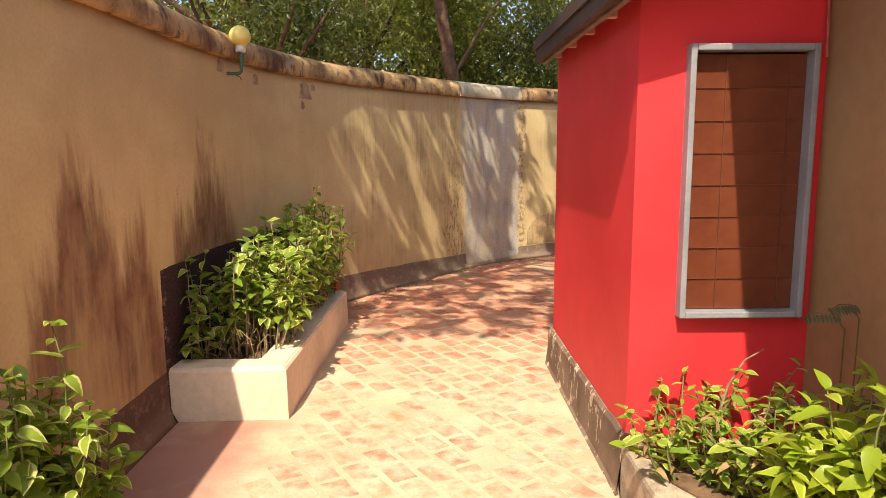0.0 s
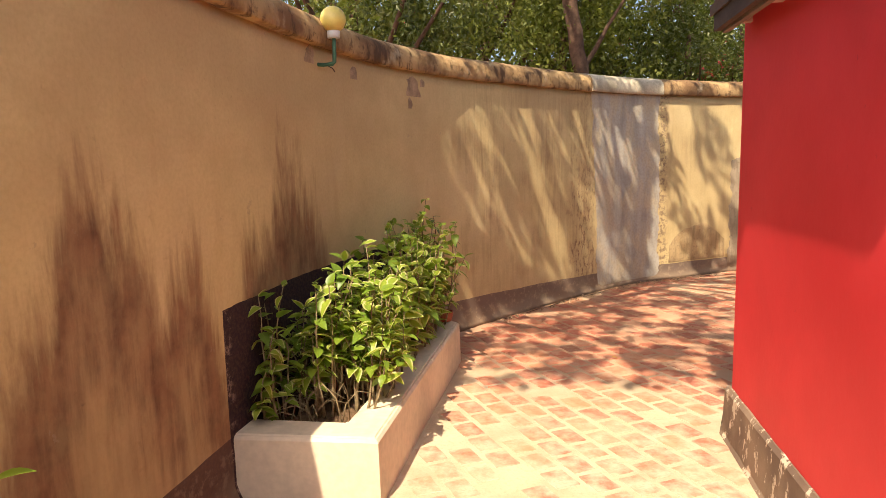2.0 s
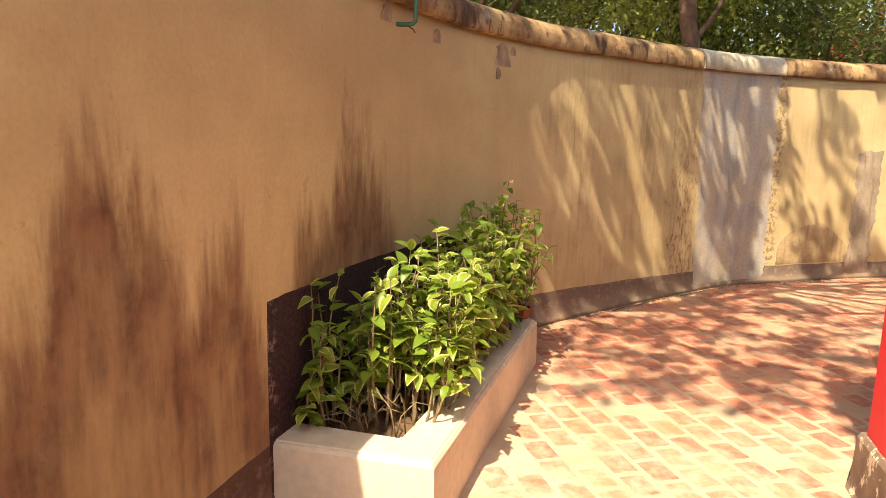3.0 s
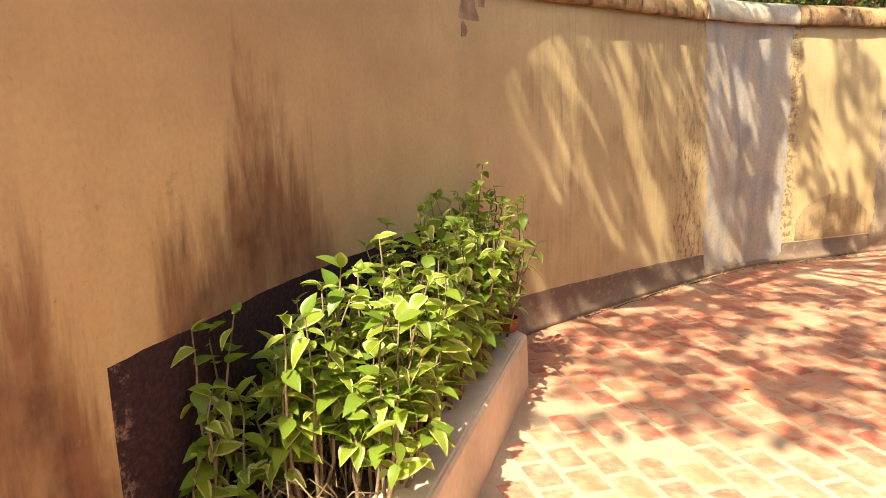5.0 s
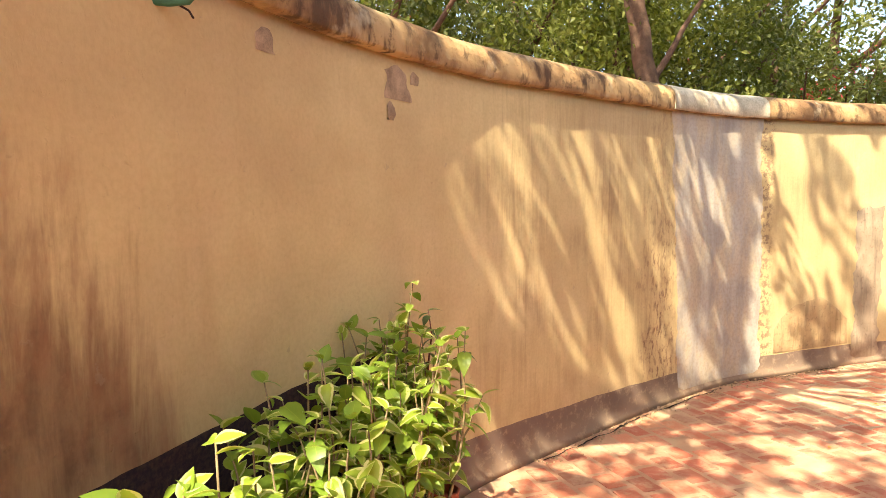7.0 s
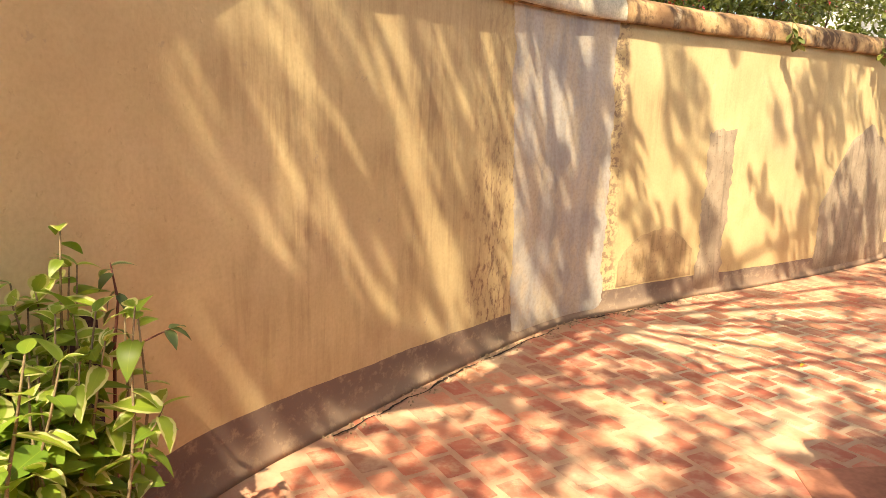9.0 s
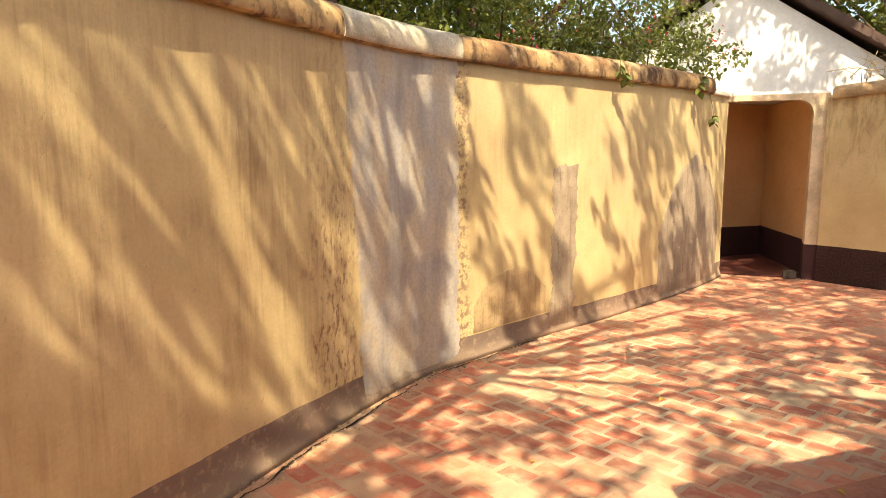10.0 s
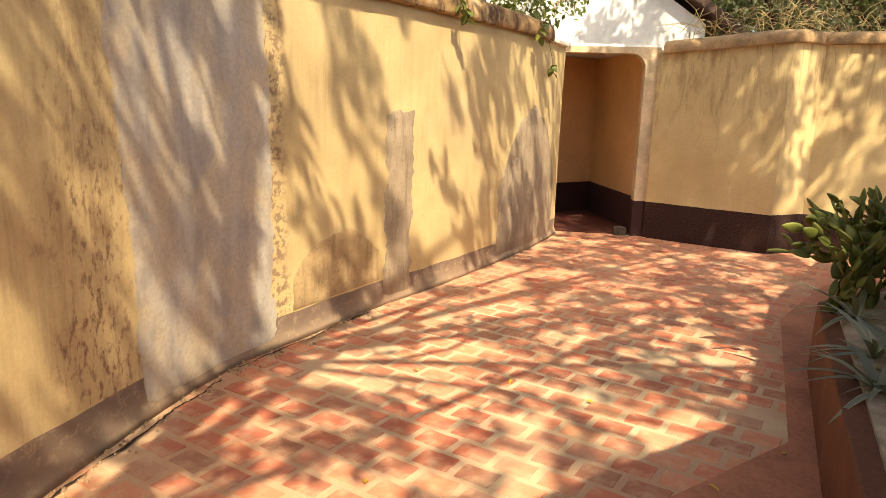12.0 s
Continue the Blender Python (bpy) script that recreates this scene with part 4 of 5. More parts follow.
hedge_blades = [leaf_mesh("leaf", leaf_hedge, l, w, b, f) for l, w, b, f in ((0.092, 0.052, 0.5, 0.3), (0.080, 0.042, 0.9, 0.2), (0.102, 0.060, 0.3, 0.35), (0.078, 0.046, 1.2, 0.25))]
rng = random.Random(5)
for i, (x, y, h) in enumerate(((-1.40, 3.93, 0.64), (-1.28, 4.08, 0.50), (-1.34, 4.24, 0.60), (-1.42, 3.90, 0.40))):
    shrub("hedge_shrub", "sparse shaded shrub in the bed close to the black band", (x, y, 0.265), h, 0.13, 4, 8, hedge_blades, 30 + i, stem_dry, 0.25, "shrubs in the bed")
for i in range(11):
    y = 4.00 + i * 0.180
    for k, x in enumerate((-1.15, -0.97)):
        h = 0.66 + 0.19 * i / 10 + rng.uniform(-0.12, 0.10) - 0.10 * k
        shrub("hedge_shrub", "bushy shrub with variegated green and cream leaves in the bed", (x - 0.02 + 0.008 * i, y + rng.uniform(-0.04, 0.04), 0.265), h, 0.16, 6, 12 if i > 2 else 9, hedge_blades, 40 + 2 * i + k, stem_dry, 0.24 if i > 2 else 0.42, "shrubs in the bed", scale=(0.7, 1.25))
for i, (x, y, h) in enumerate(((-0.92, 5.50, 0.62), (-0.90, 5.64, 0.66), (-0.94, 5.78, 0.62), (-1.02, 5.92, 0.70))):
    shrub("hedge_shrub", "bushy shrub spilling over the end of the bed", (x - 0.11, y - 0.04, 0.265), h + 0.10, 0.15, 6, 13, hedge_blades, 70 + i, stem_dry, 0.2, "shrubs in the bed", lean=(0.0, 0.0), scale=(0.85, 1.35))
# one taller sprig with dark leaves at the far end
sprig = thing("dark_sprig", "thin reddish sprig with dark serrated leaves above the hedge", "plant", (-0.99, 5.98, 0.265))
p = Pile()
path = [(0, 0, 0), (0.01, 0, 0.3), (0.02, 0.01, 0.55), (0.035, 0.02, 0.68), (0.02, 0.02, 0.79)]
p.tube(path, [0.006, 0.005, 0.005, 0.004, 0.002], 6)
p.tube([(0.04, 0.02, 0.52), (0.10, 0.03, 0.56), (0.17, 0.04, 0.595)], [0.003, 0.003, 0.002], 5)
part("stem", p.mesh("stem", plain("reddish_stem", (0.14, 0.05, 0.035), 0.7), True), None, sprig)
dark_blade = leaf_mesh("leaf", leaf_stuff("dark_sprig_leaf", (0.03, 0.055, 0.025), (0.07, 0.10, 0.04), (0.30, 0.28, 0.14)), 0.07, 0.034, 0.8, 0.3)
for q, w, pt in (((0.02, 0.02, 0.78), 30, -20), ((0.022, 0.02, 0.77), 150, 5), ((0.022, 0.02, 0.76), 260, 10), ((0.03, 0.02, 0.71), 200, 45), ((0.032, 0.02, 0.70), 340, 35),
                 ((0.17, 0.04, 0.595), 10, 10), ((0.17, 0.04, 0.595), 70, -10), ((0.16, 0.04, 0.59), 320, 20), ((0.03, 0.01, 0.66), 170, 30), ((0.02, 0.01, 0.6), 60, 20), ((0.02, 0.01, 0.56), 250, 25)):
    leaf = new("leaf", dark_blade)
    leaf.parent = sprig
    leaf.matrix_local = Matrix.Translation(q) @ pose(0, 0, 0, 0, pt, w)
# pale tangle of bare stems at the bed's near end
p = Pile()
for i in range(46):
    x, y = rng.uniform(-1.40, -1.02), rng.uniform(3.86, 4.25)
    a = rng.uniform(0, 6.28)
    h = rng.uniform(0.08, 0.24)
    p.tube([(x, y, 0.25), (x + 0.03 * math.cos(a), y + 0.03 * math.sin(a), 0.25 + h * 0.7), (x + 0.09 * math.cos(a), y + 0.09 * math.sin(a), 0.25 + h), (x + 0.17 * math.cos(a), y + 0.17 * math.sin(a), 0.25 + h * rng.uniform(0.6, 1.0))], [0.004, 0.0035, 0.003, 0.002], 4)
for i in range(60):
    x, y = rng.uniform(-1.22, -0.98), rng.uniform(4.2, 5.85)
    a, h = rng.uniform(0, 6.28), rng.uniform(0.22, 0.62)
    l = rng.uniform(0.04, 0.20)
    p.tube([(x, y, 0.25), (x + 0.3 * l * math.cos(a), y + 0.3 * l * math.sin(a), 0.25 + h * 0.5), (x + l * math.cos(a), y + l * math.sin(a), 0.25 + h)], [0.005, 0.004, 0.002], 4)
tagged(new("dry_stems", p.mesh("dry_stems", stem_dry, True)), "tangle of bare dry stems in the bed", "dead stems", kind="stuff")

weed_blades = [leaf_mesh("leaf", leaf_weed, l, w, b, f) for l, w, b, f in ((0.085, 0.048, 0.5, 0.3), (0.070, 0.034, 0.8, 0.25), (0.10, 0.056, 0.35, 0.3), (0.055, 0.026, 0.9, 0.25))]
leaf_broad = leaf_stuff("yellow_green_broad_leaf", (0.26, 0.38, 0.03), (0.50, 0.56, 0.05), (0.60, 0.62, 0.14), 0.35, 0.5)
broad_blades = [leaf_mesh("leaf", leaf_broad, l, w, b, f, 6) for l, w, b, f in ((0.095, 0.048, 0.7, 0.35), (0.080, 0.040, 1.0, 0.3), (0.110, 0.056, 0.4, 0.4))]
dead_leaf = leaf_stuff("dead_leaf", (0.16, 0.085, 0.045), (0.40, 0.27, 0.13), None, 0.8, 0.15)
weed_blades.append(leaf_mesh("leaf", dead_leaf, 0.07, 0.030, 1.3, 0.5))
# shrub by the wall near the start
for i, (x, y, h) in enumerate(((-1.30, 2.05, 0.98), (-1.22, 2.22, 0.60), (-1.38, 1.80, 0.80), (-1.40, 2.12, 0.75), (-1.36, 1.95, 0.66), (-1.20, 2.02, 0.70), (-1.28, 1.88, 0.86))):
    shrub("wall_shrub", "leafy green shrub growing at the foot of the ochre wall", (x, y, 0.0), h, 0.17, 7, 19, hedge_blades, 80 + i, stem_green, 0.35, "shrubs by the wall")

# bed in front of the annex window
bed2 = thing("stone_bed", "rough dusty stone bed below the annex window", "planter")
bm = bmesh.new()
prism(bm, [(0.80, 2.30), (1.0, 1.95), (1.60, 1.35), (1.60, 2.765), (0.80, 2.74)], 0.0, 0.26, 0.02)
part("edge", bm, soil_pale, bed2, "crumbling stone edge")
bm = bmesh.new()
prism(bm, [(0.89, 2.36), (1.07, 2.02), (1.585, 1.50), (1.585, 2.75), (0.89, 2.73)], 0.20, 0.268)
part("soil", bm, soil_mat, bed2, "dry brown soil")
for i, (x, y, h) in enumerate(((0.92, 2.42, 0.36), (1.05, 2.30, 0.32), (1.14, 2.56, 0.36), (1.20, 2.24, 0.36), (1.34, 2.44, 0.42), (1.32, 2.10, 0.34), (1.46, 2.28, 0.46), (0.96, 2.62, 0.28))):
    shrub("weed_shrub", "low sprawling green weed with bright leaves below the window", (x, y, 0.25), h, 0.19, 6, 11, weed_blades, 120 + i, stem_green, 0.15, "weeds below the window", scale=(0.5, 0.95))
for i, (x, y, h) in enumerate(((1.23, 1.86, 0.54), (1.33, 1.76, 0.64), (1.17, 2.00, 0.40), (1.32, 2.00, 0.54))):
    shrub("broad_leaf_shrub", "bright yellow-green broad-leaved shrub by the house wall", (x, y, 0.25), h, 0.17, 5, 11, broad_blades, 150 + i, stem_green, 0.3, "broad-leaved shrubs", scale=(0.75, 1.3))
vine = thing("bare_vine", "arching bare brown stem over the weeds", "plant", (1.15, 2.60, 0.25))
p = Pile()
p.tube([(-0.03, 0, 0), (0.0, 0, 0.16), (0.05, 0.02, 0.30), (0.12, 0.04, 0.40), (0.20, 0.05, 0.44)], [0.008, 0.007, 0.006, 0.004, 0.003], 6)
part("stem", p.mesh("stem", stem_dry, True), None, vine)
fern_blade = leaf_mesh("leaflet", leaf_stuff("dark_fern_leaf", (0.055, 0.06, 0.03), (0.11, 0.115, 0.055), None, 0.6, 0.2), 0.045, 0.013, 0.3, 0.15, 3)
for k, (x, y, z, w) in enumerate(((1.57, 2.40, 0.92, 200), (1.54, 2.25, 0.62, 230), (1.57, 2.48, 0.86, 180))):
    fern = thing("feathery_frond", "feathery grey-green frond against the house wall", "plant", (x, y, 0.26), w)
    p = Pile()
    path = [(0, 0, 0), (0.0, 0.0, z - 0.30), (0.05, 0, z - 0.24), (0.11, 0, z - 0.235), (0.17, 0, z - 0.26)]
    p.tube(path, [0.003, 0.003, 0.002, 0.002, 0.001], 4)
    part("stalk", p.mesh("stalk", stem_green, True), None, fern)
    for i in range(9):
        for sgn in (-1, 1):
            f = new("leaflet", fern_blade)
            f.parent = fern
            f.matrix_local = pose(0.03 + i * 0.016, 0, z - 0.243 - 0.00012 * (i - 4) ** 2, sgn * 10, 30, sgn * 75)

# ---- raised bed on the far side, with cactus and strap leaves ----
bed3 = thing("terracotta_bed", "raised planting bed with a terracotta-coloured wall", "planter")
bm = bmesh.new()
prism(bm, [(1.75, 5.92), (2.80, 6.75), (3.92, 7.63), (5.3, 7.75), (6.9, 8.6), (7.8, 7.9), (4.55, 6.50), (2.9, 5.28), (1.75, 5.0)], 0.0, 0.43, 0.018)
part("wall", bm, bed_render_warm, bed3, "terracotta-coloured rendered wall")
bm = bmesh.new()
prism(bm, [(1.88, 5.93), (2.85, 6.68), (3.95, 7.55), (5.32, 7.67), (6.84, 8.48), (7.5, 7.9), (4.5, 6.62), (2.85, 5.42), (2.0, 5.2)], 0.40, 0.445)
part("soil", bm, soil_pale, bed3, "dusty stony soil")
grey_blades = [leaf_mesh("leaf", leaf_grey, 0.08, 0.03, 0.5, 0.2), leaf_mesh("leaf", leaf_cactus, 0.09, 0.045, 0.6, 0.3)]


def pad_mesh():
    """A thick oval cactus pad growing along z from its narrow foot."""
    verts, faces = [], []
    rows, n = 7, 8
    for j in range(rows + 1):
        t = j / rows
        w = 0.033 * math.sin(math.pi * (0.10 + 0.88 * t) ** 0.8) ** 0.75
        for i in range(n):
            q = 2 * math.pi * i / n
            verts.append((w * math.cos(q), (0.009 if 0 < j < rows else 0.004) * math.sin(q) + 0.006 * math.sin(3 * t), 0.14 * t))
    for j in range(rows):
        for i in range(n):
            faces.append((j * n + i, j * n + (i + 1) % n, (j + 1) * n + (i + 1) % n, (j + 1) * n + i))
    faces += [tuple(range(n))[::-1], tuple(range(rows * n, rows * n + n))]
    return raw("pad", [(0.84 * q[0], 0.7 * q[1], 0.76 * q[2]) for q in verts], faces, leaf_cactus, True)


pad = pad_mesh()
rng = random.Random(77)


def cactus(x, y, height, stalks, seed, lean):
    r = random.Random(seed)
    ob = thing("paddle_cactus", "branching cactus of narrow dark green pads on the bed's edge", "cactus", (x, y, 0.44), 0, "cacti on the bed")

    def grow(m, left, size):
        p = new("pad", pad)
        p.parent = ob
        p.matrix_local = m @ Matrix.Scale(size, 4)
        if left <= 0:
            return
        for _ in range(1 if r.random() < 0.68 else 2):
            turn = pose(r.uniform(-0.012, 0.012), 0, 0.105 * size, r.uniform(-24, 24), r.uniform(-28, 28), r.uniform(-90, 90))
            grow(m @ turn, left - 1, r.uniform(0.7, 1.15))

    for _ in range(stalks):
        m = pose(r.uniform(-0.09, 0.09), r.uniform(-0.07, 0.07), -0.01, r.uniform(-18, 18) - lean[1], r.uniform(-20, 20) + lean[0], r.uniform(0, 180))
        grow(m, int(height / 0.13), r.uniform(0.85, 1.15))
    return ob


for i, (x, y, h, lean) in enumerate(((3.84, 7.48, 0.46, (-13, 6)), (3.92, 7.50, 0.62, (-9, 5)), (4.12, 7.52, 0.78, (-5, 3)), (4.36, 7.54, 0.72, (0, 0)), (4.62, 7.50, 0.84, (5, 0)), (4.02, 7.36, 0.84, (-2, 0)), (4.30, 7.30, 0.90, (0, 0)), (4.9, 7.5, 0.8, (0, 0)))):
    cactus(x, y, h, 5, 200 + i, lean)
strap_mat = leaf_stuff("strap_leaf", (0.10, 0.115, 0.085), (0.22, 0.235, 0.17), (0.30, 0.30, 0.21), 0.4, 0.15)
strap = leaf_mesh("strap", strap_mat, 0.50, 0.042, 0.95, 0.4, 8)
for i, (x, y) in enumerate(((2.90, 6.66), (3.02, 6.62), (3.26, 6.90), (3.74, 7.30))):
    agave = thing("strap_leaf_plant", "drooping strap-leaved plant, grey-green, on the raised bed", "plant", (x, y, 0.44), 0, "strap-leaved plants")
    for k in range(13):
        leaf = new("strap_leaf", strap)
        leaf.parent = agave
        leaf.matrix_local = pose(0, 0, 0.0, rng.uniform(-15, 15), rng.uniform(-60, -15), k * 137.5) @ Matrix.Scale(rng.uniform(0.55, 0.95), 4)
for i, (x, y, h) in enumerate(((5.3, 7.6, 0.8), (5.7, 7.9, 0.9), (6.2, 8.2, 0.7), (5.5, 7.4, 1.0))):
    shrub("far_bed_shrub", "straggly green shrub on the raised bed", (x, y, 0.44), h, 0.3, 6, 12, grey_blades, 240 + i, stem_green, 0.2, "shrubs on the raised bed", scale=(0.9, 1.4))


# ---- trees ----
def blade_cloud(rng, centres, count, size, flat=0.6):
    """Many small folded leaves scattered round the clump centres (x, y, z, radius)."""
    v, f = [], []
    weights = np.array([c[3] ** 2.2 for c in centres])
    pick = np.random.RandomState(rng.randint(0, 99999))
    which = pick.choice(len(centres), count, p=weights / weights.sum())
    off = pick.normal(0, 1, (count, 3))
    off /= np.maximum(1e-6, np.linalg.norm(off, axis=1))[:, None]
    off *= (pick.random_sample(count) ** 0.45)[:, None]
    dirs = pick.normal(0, 1, (count, 3))
    dirs[:, 2] -= 0.4
    dirs /= np.linalg.norm(dirs, axis=1)[:, None]
    ups = pick.normal(0, 1, (count, 3)) + np.array([0, 0, 1.2])
    side = np.cross(dirs, ups)
    side /= np.maximum(1e-6, np.linalg.norm(side, axis=1))[:, None]
    nrm = np.cross(side, dirs)
    ln = size * pick.uniform(0.6, 1.35, count)
    for i in range(count):
        x, y, z, r = centres[which[i]]
        c = np.array((x, y, z)) + off[i] * np.array((r, r, r * flat))
        d, s, n, l = dirs[i], side[i], nrm[i], ln[i]
        o = len(v)
        v += [tuple(c - d * l * 0.5), tuple(c + s * l * 0.27 + n * l * 0.06), tuple(c + d * l * 0.5 - n * l * 0.08), tuple(c - s * l * 0.27 + n * l * 0.06)]
        f += [(o, o + 1, o + 2), (o, o + 2, o + 3)]
    return v, f


def tree(name, label, at, limbs, clumps, count, size, leaf_material, seed, flat=0.6, extra=None):
    """limbs: lists of (x, y, z, radius) relative to the foot. clumps: (x, y, z, radius)."""
    rng = random.Random(seed)
    ob = thing(name, label, "tree", at)
    for i, limb in enumerate(limbs):
        p = Pile()
        pts = [Vector(q[:3]) for q in limb]
        fine, rad = [], []
        for a, b in zip(limb, limb[1:]):
            for j in range(4):
                s = j / 4
                w = Vector((rng.uniform(-1, 1), rng.uniform(-1, 1), 0)) * 0.25 * a[3] * (j > 0)
                fine.append(Vector(a[:3]).lerp(Vector(b[:3]), s) + w)
                rad.append(a[3] * (1 - s) + b[3] * s)
        fine.append(pts[-1])
        rad.append(limb[-1][3])
        p.tube(fine, rad, 9)
        kind = "limb" if i else "trunk"
        part(kind, p.mesh(kind, bark, True), None, ob, "" if i else "brown trunk")
    v, f = blade_cloud(rng, clumps, count, size, flat)
    c = part("crown", raw("crown", v, f, leaf_material), None, ob, "crown of small green leaves")
    tagged(c, kind="stuff")
    if extra:
        v, f = blade_cloud(rng, extra[0], extra[1], extra[2], 0.8)
        tagged(part("blossom", raw("blossom", v, f, extra[3]), None, ob, "small crimson blossoms"), kind="stuff")
    return ob


def scatter(rng, n, lo, hi, r0, r1):
    return [(rng.uniform(lo[0], hi[0]), rng.uniform(lo[1], hi[1]), rng.uniform(lo[2], hi[2]), rng.uniform(r0, r1)) for _ in range(n)]


rng = random.Random(11)
# overhead tree rooted outside the wall, whose limbs reach over the yard and dapple it
H = 4.6
limb_a = [(q[0] - SUN_X * H, q[1] - SUN_Y * H, H, r) for q, r in (((0.2, 7.7), 0.075), ((1.03, 8.52), 0.055), ((1.33, 8.80), 0.050), ((1.61, 9.06), 0.042), ((2.02, 9.32), 0.036), ((2.74, 9.89), 0.026))]
limb_b = [(q[0] - SUN_X * H, q[1] - SUN_Y * H, H + h, r) for q, h, r in (((1.33, 8.80), 0, 0.030), ((1.75, 8.66), 0.02, 0.022), ((2.13, 8.69), 0.04, 0.020), ((2.36, 8.84), 0.05, 0.020), ((2.56, 9.25), 0.05, 0.016))]
# upright limb whose shadow stands on the cement strip
ux, uy = 0.95 - SUN_X * 5.6, 8.98 - SUN_Y * 5.6
limb_u = [(limb_a[0][0], limb_a[0][1], H, 0.075), (ux - 0.02, uy, 5.3, 0.085), (ux, uy, 6.4, 0.085), (ux + 0.06, uy + 0.03, 7.8, 0.07), (ux + 0.5, uy + 0.2, 8.6, 0.02)]
# branch that joins it high on the strip
bx, by, _, _ = on_wall(PILLAR_A + 0.15)
limb_v = [(ux, uy, 7.20, 0.060), (bx - SUN_X * 5.6, by - SUN_Y * 5.6, 7.70, 0.050), (bx - SUN_X * 5.6 - 0.7, by - SUN_Y * 5.6 - 0.4, 8.3, 0.02)]
foot = Vector((-3.3, 2.4, 0))
rel = lambda L: [(q[0] - foot.x, q[1] - foot.y, q[2], q[3]) for q in L]
trunk = [(-3.3, 2.4, -0.1, 0.22), (-3.2, 2.6, 1.5, 0.19), (-2.6, 3.3, 3.2, 0.15), (-1.6, 4.2, 4.3, 0.10), (limb_a[0][0], limb_a[0][1], H, 0.078)]
centres = []
# how closely the canopy is filled, by the stretch of yard or wall that it shades: centre, reach, filling
FILL = [((2.35, 7.25), 0.45, 0.30), ((1.75, 8.95), 0.62, 0.12), ((0.95, 9.6), 0.45, 0.40), ((-0.5, 7.9), 0.65, 0.97), ((-0.15, 8.9), 0.75, 0.82), ((2.6, 10.5), 1.10, 0.40), ((6.95, 11.0), 0.38, 0.35),
        ((6.35, 11.4), 0.95, 1.0), ((4.4, 9.3), 1.30, 0.9), ((1.5, 7.6), 0.95, 0.68), ((7.6, 10.4), 0.80, 0.95)]


def filling(x, y):
    for (a, b), reach, full in FILL:
        if math.hypot(x - a, y - b) < reach:
            return full
    return 0.88


CELL = 0.25
for j in range(31):
    for i in range(40):
        x, y, h = -1.7 + (i + rng.random()) * CELL, 5.35 + (j + rng.random()) * CELL, rng.uniform(5.4, 8.6)
        clump = rng.uniform(0.13, 0.27)
        if rng.random() < filling(x, y):
            centres.append((x - SUN_X * h - foot.x, y - SUN_Y * h - foot.y, h, clump))


def shade(n, lo, hi, h0, h1, r0, r1):
    """Clumps that throw their shade into the given stretch of the yard."""
    for _ in range(n):
        h = rng.uniform(h0, h1)
        centres.append((rng.uniform(lo[0], hi[0]) - SUN_X * h - foot.x, rng.uniform(lo[1], hi[1]) - SUN_Y * h - foot.y, h, rng.uniform(r0, r1)))


shade(26, (5.9, 10.5), (6.75, 12.4), 5.4, 8.0, 0.22, 0.36)
shade(9, (7.4, 9.6), (8.6, 11.2), 5.4, 8.0, 0.2, 0.34)
shade(40, (6.6, 14.2), (9.4, 16.8), 5.4, 7.0, 0.2, 0.4)
boughs = []
for i in range(12):
    c = centres[int((i + 0.5) * len(centres) / 12)]
    a = Vector((ux - foot.x, uy - foot.y, 5.6)) if i % 3 else Vector((1.7, 1.8, 4.3))
    e = Vector(c[:3])
    mid = a.lerp(e, 0.5) + Vector((0, 0, 0.25))
    boughs.append([(*a, 0.040), (*mid, 0.026), (*e, 0.008)])
tree("overhanging_tree", "tall tree whose limbs and leaves hang over the yard", foot, [rel(trunk), rel(limb_a), rel(limb_b), rel(limb_u), rel(limb_v), *boughs], centres, int(1150 * sum(c[3] ** 2.2 for c in centres)), 0.125, leaf_tree, 21, 0.6)

# trees and scrub behind the wall
def wood(name, label, x, y, h, seed, material, count=9000, size=0.10, lean=0.0, blossom=False, low=1.9, wide=1.9):
    r = random.Random(seed)
    limbs = [[(0, 0, -0.1, 0.16), (0.05 + lean * 0.3, 0, h * 0.3, 0.13), (lean * 0.7, 0.1, h * 0.55, 0.09), (lean, 0.1, h * 0.9, 0.03)]]
    for i in range(7):
        a = r.uniform(0, 6.28)
        z = h * r.uniform(0.28, 0.6)
        e = r.uniform(0.8, 1.0) * wide
        limbs.append([(lean * 0.4, 0.02, z, 0.06), (lean * 0.4 + 0.5 * e * math.cos(a), 0.5 * e * math.sin(a), z + 0.35 * e, 0.035), (lean * 0.4 + e * math.cos(a), e * math.sin(a), z + 0.9 * e, 0.012)])
    cl = [(r.gauss(0, wide * 0.5) + lean * 0.5, r.gauss(0, wide * 0.45), r.uniform(low, h), r.uniform(0.25, 0.7)) for _ in range(60)]
    ex = (scatter(r, 7, (-wide, -wide * 0.8, low + 0.6), (wide, wide * 0.3, h * 0.75), 0.1, 0.25), 260, 0.05, petal_red) if blossom else None
    return tree(name, label, (x, y, 0), limbs, cl, int(count * 1.8), size * 0.85, material, seed, 0.8, ex)


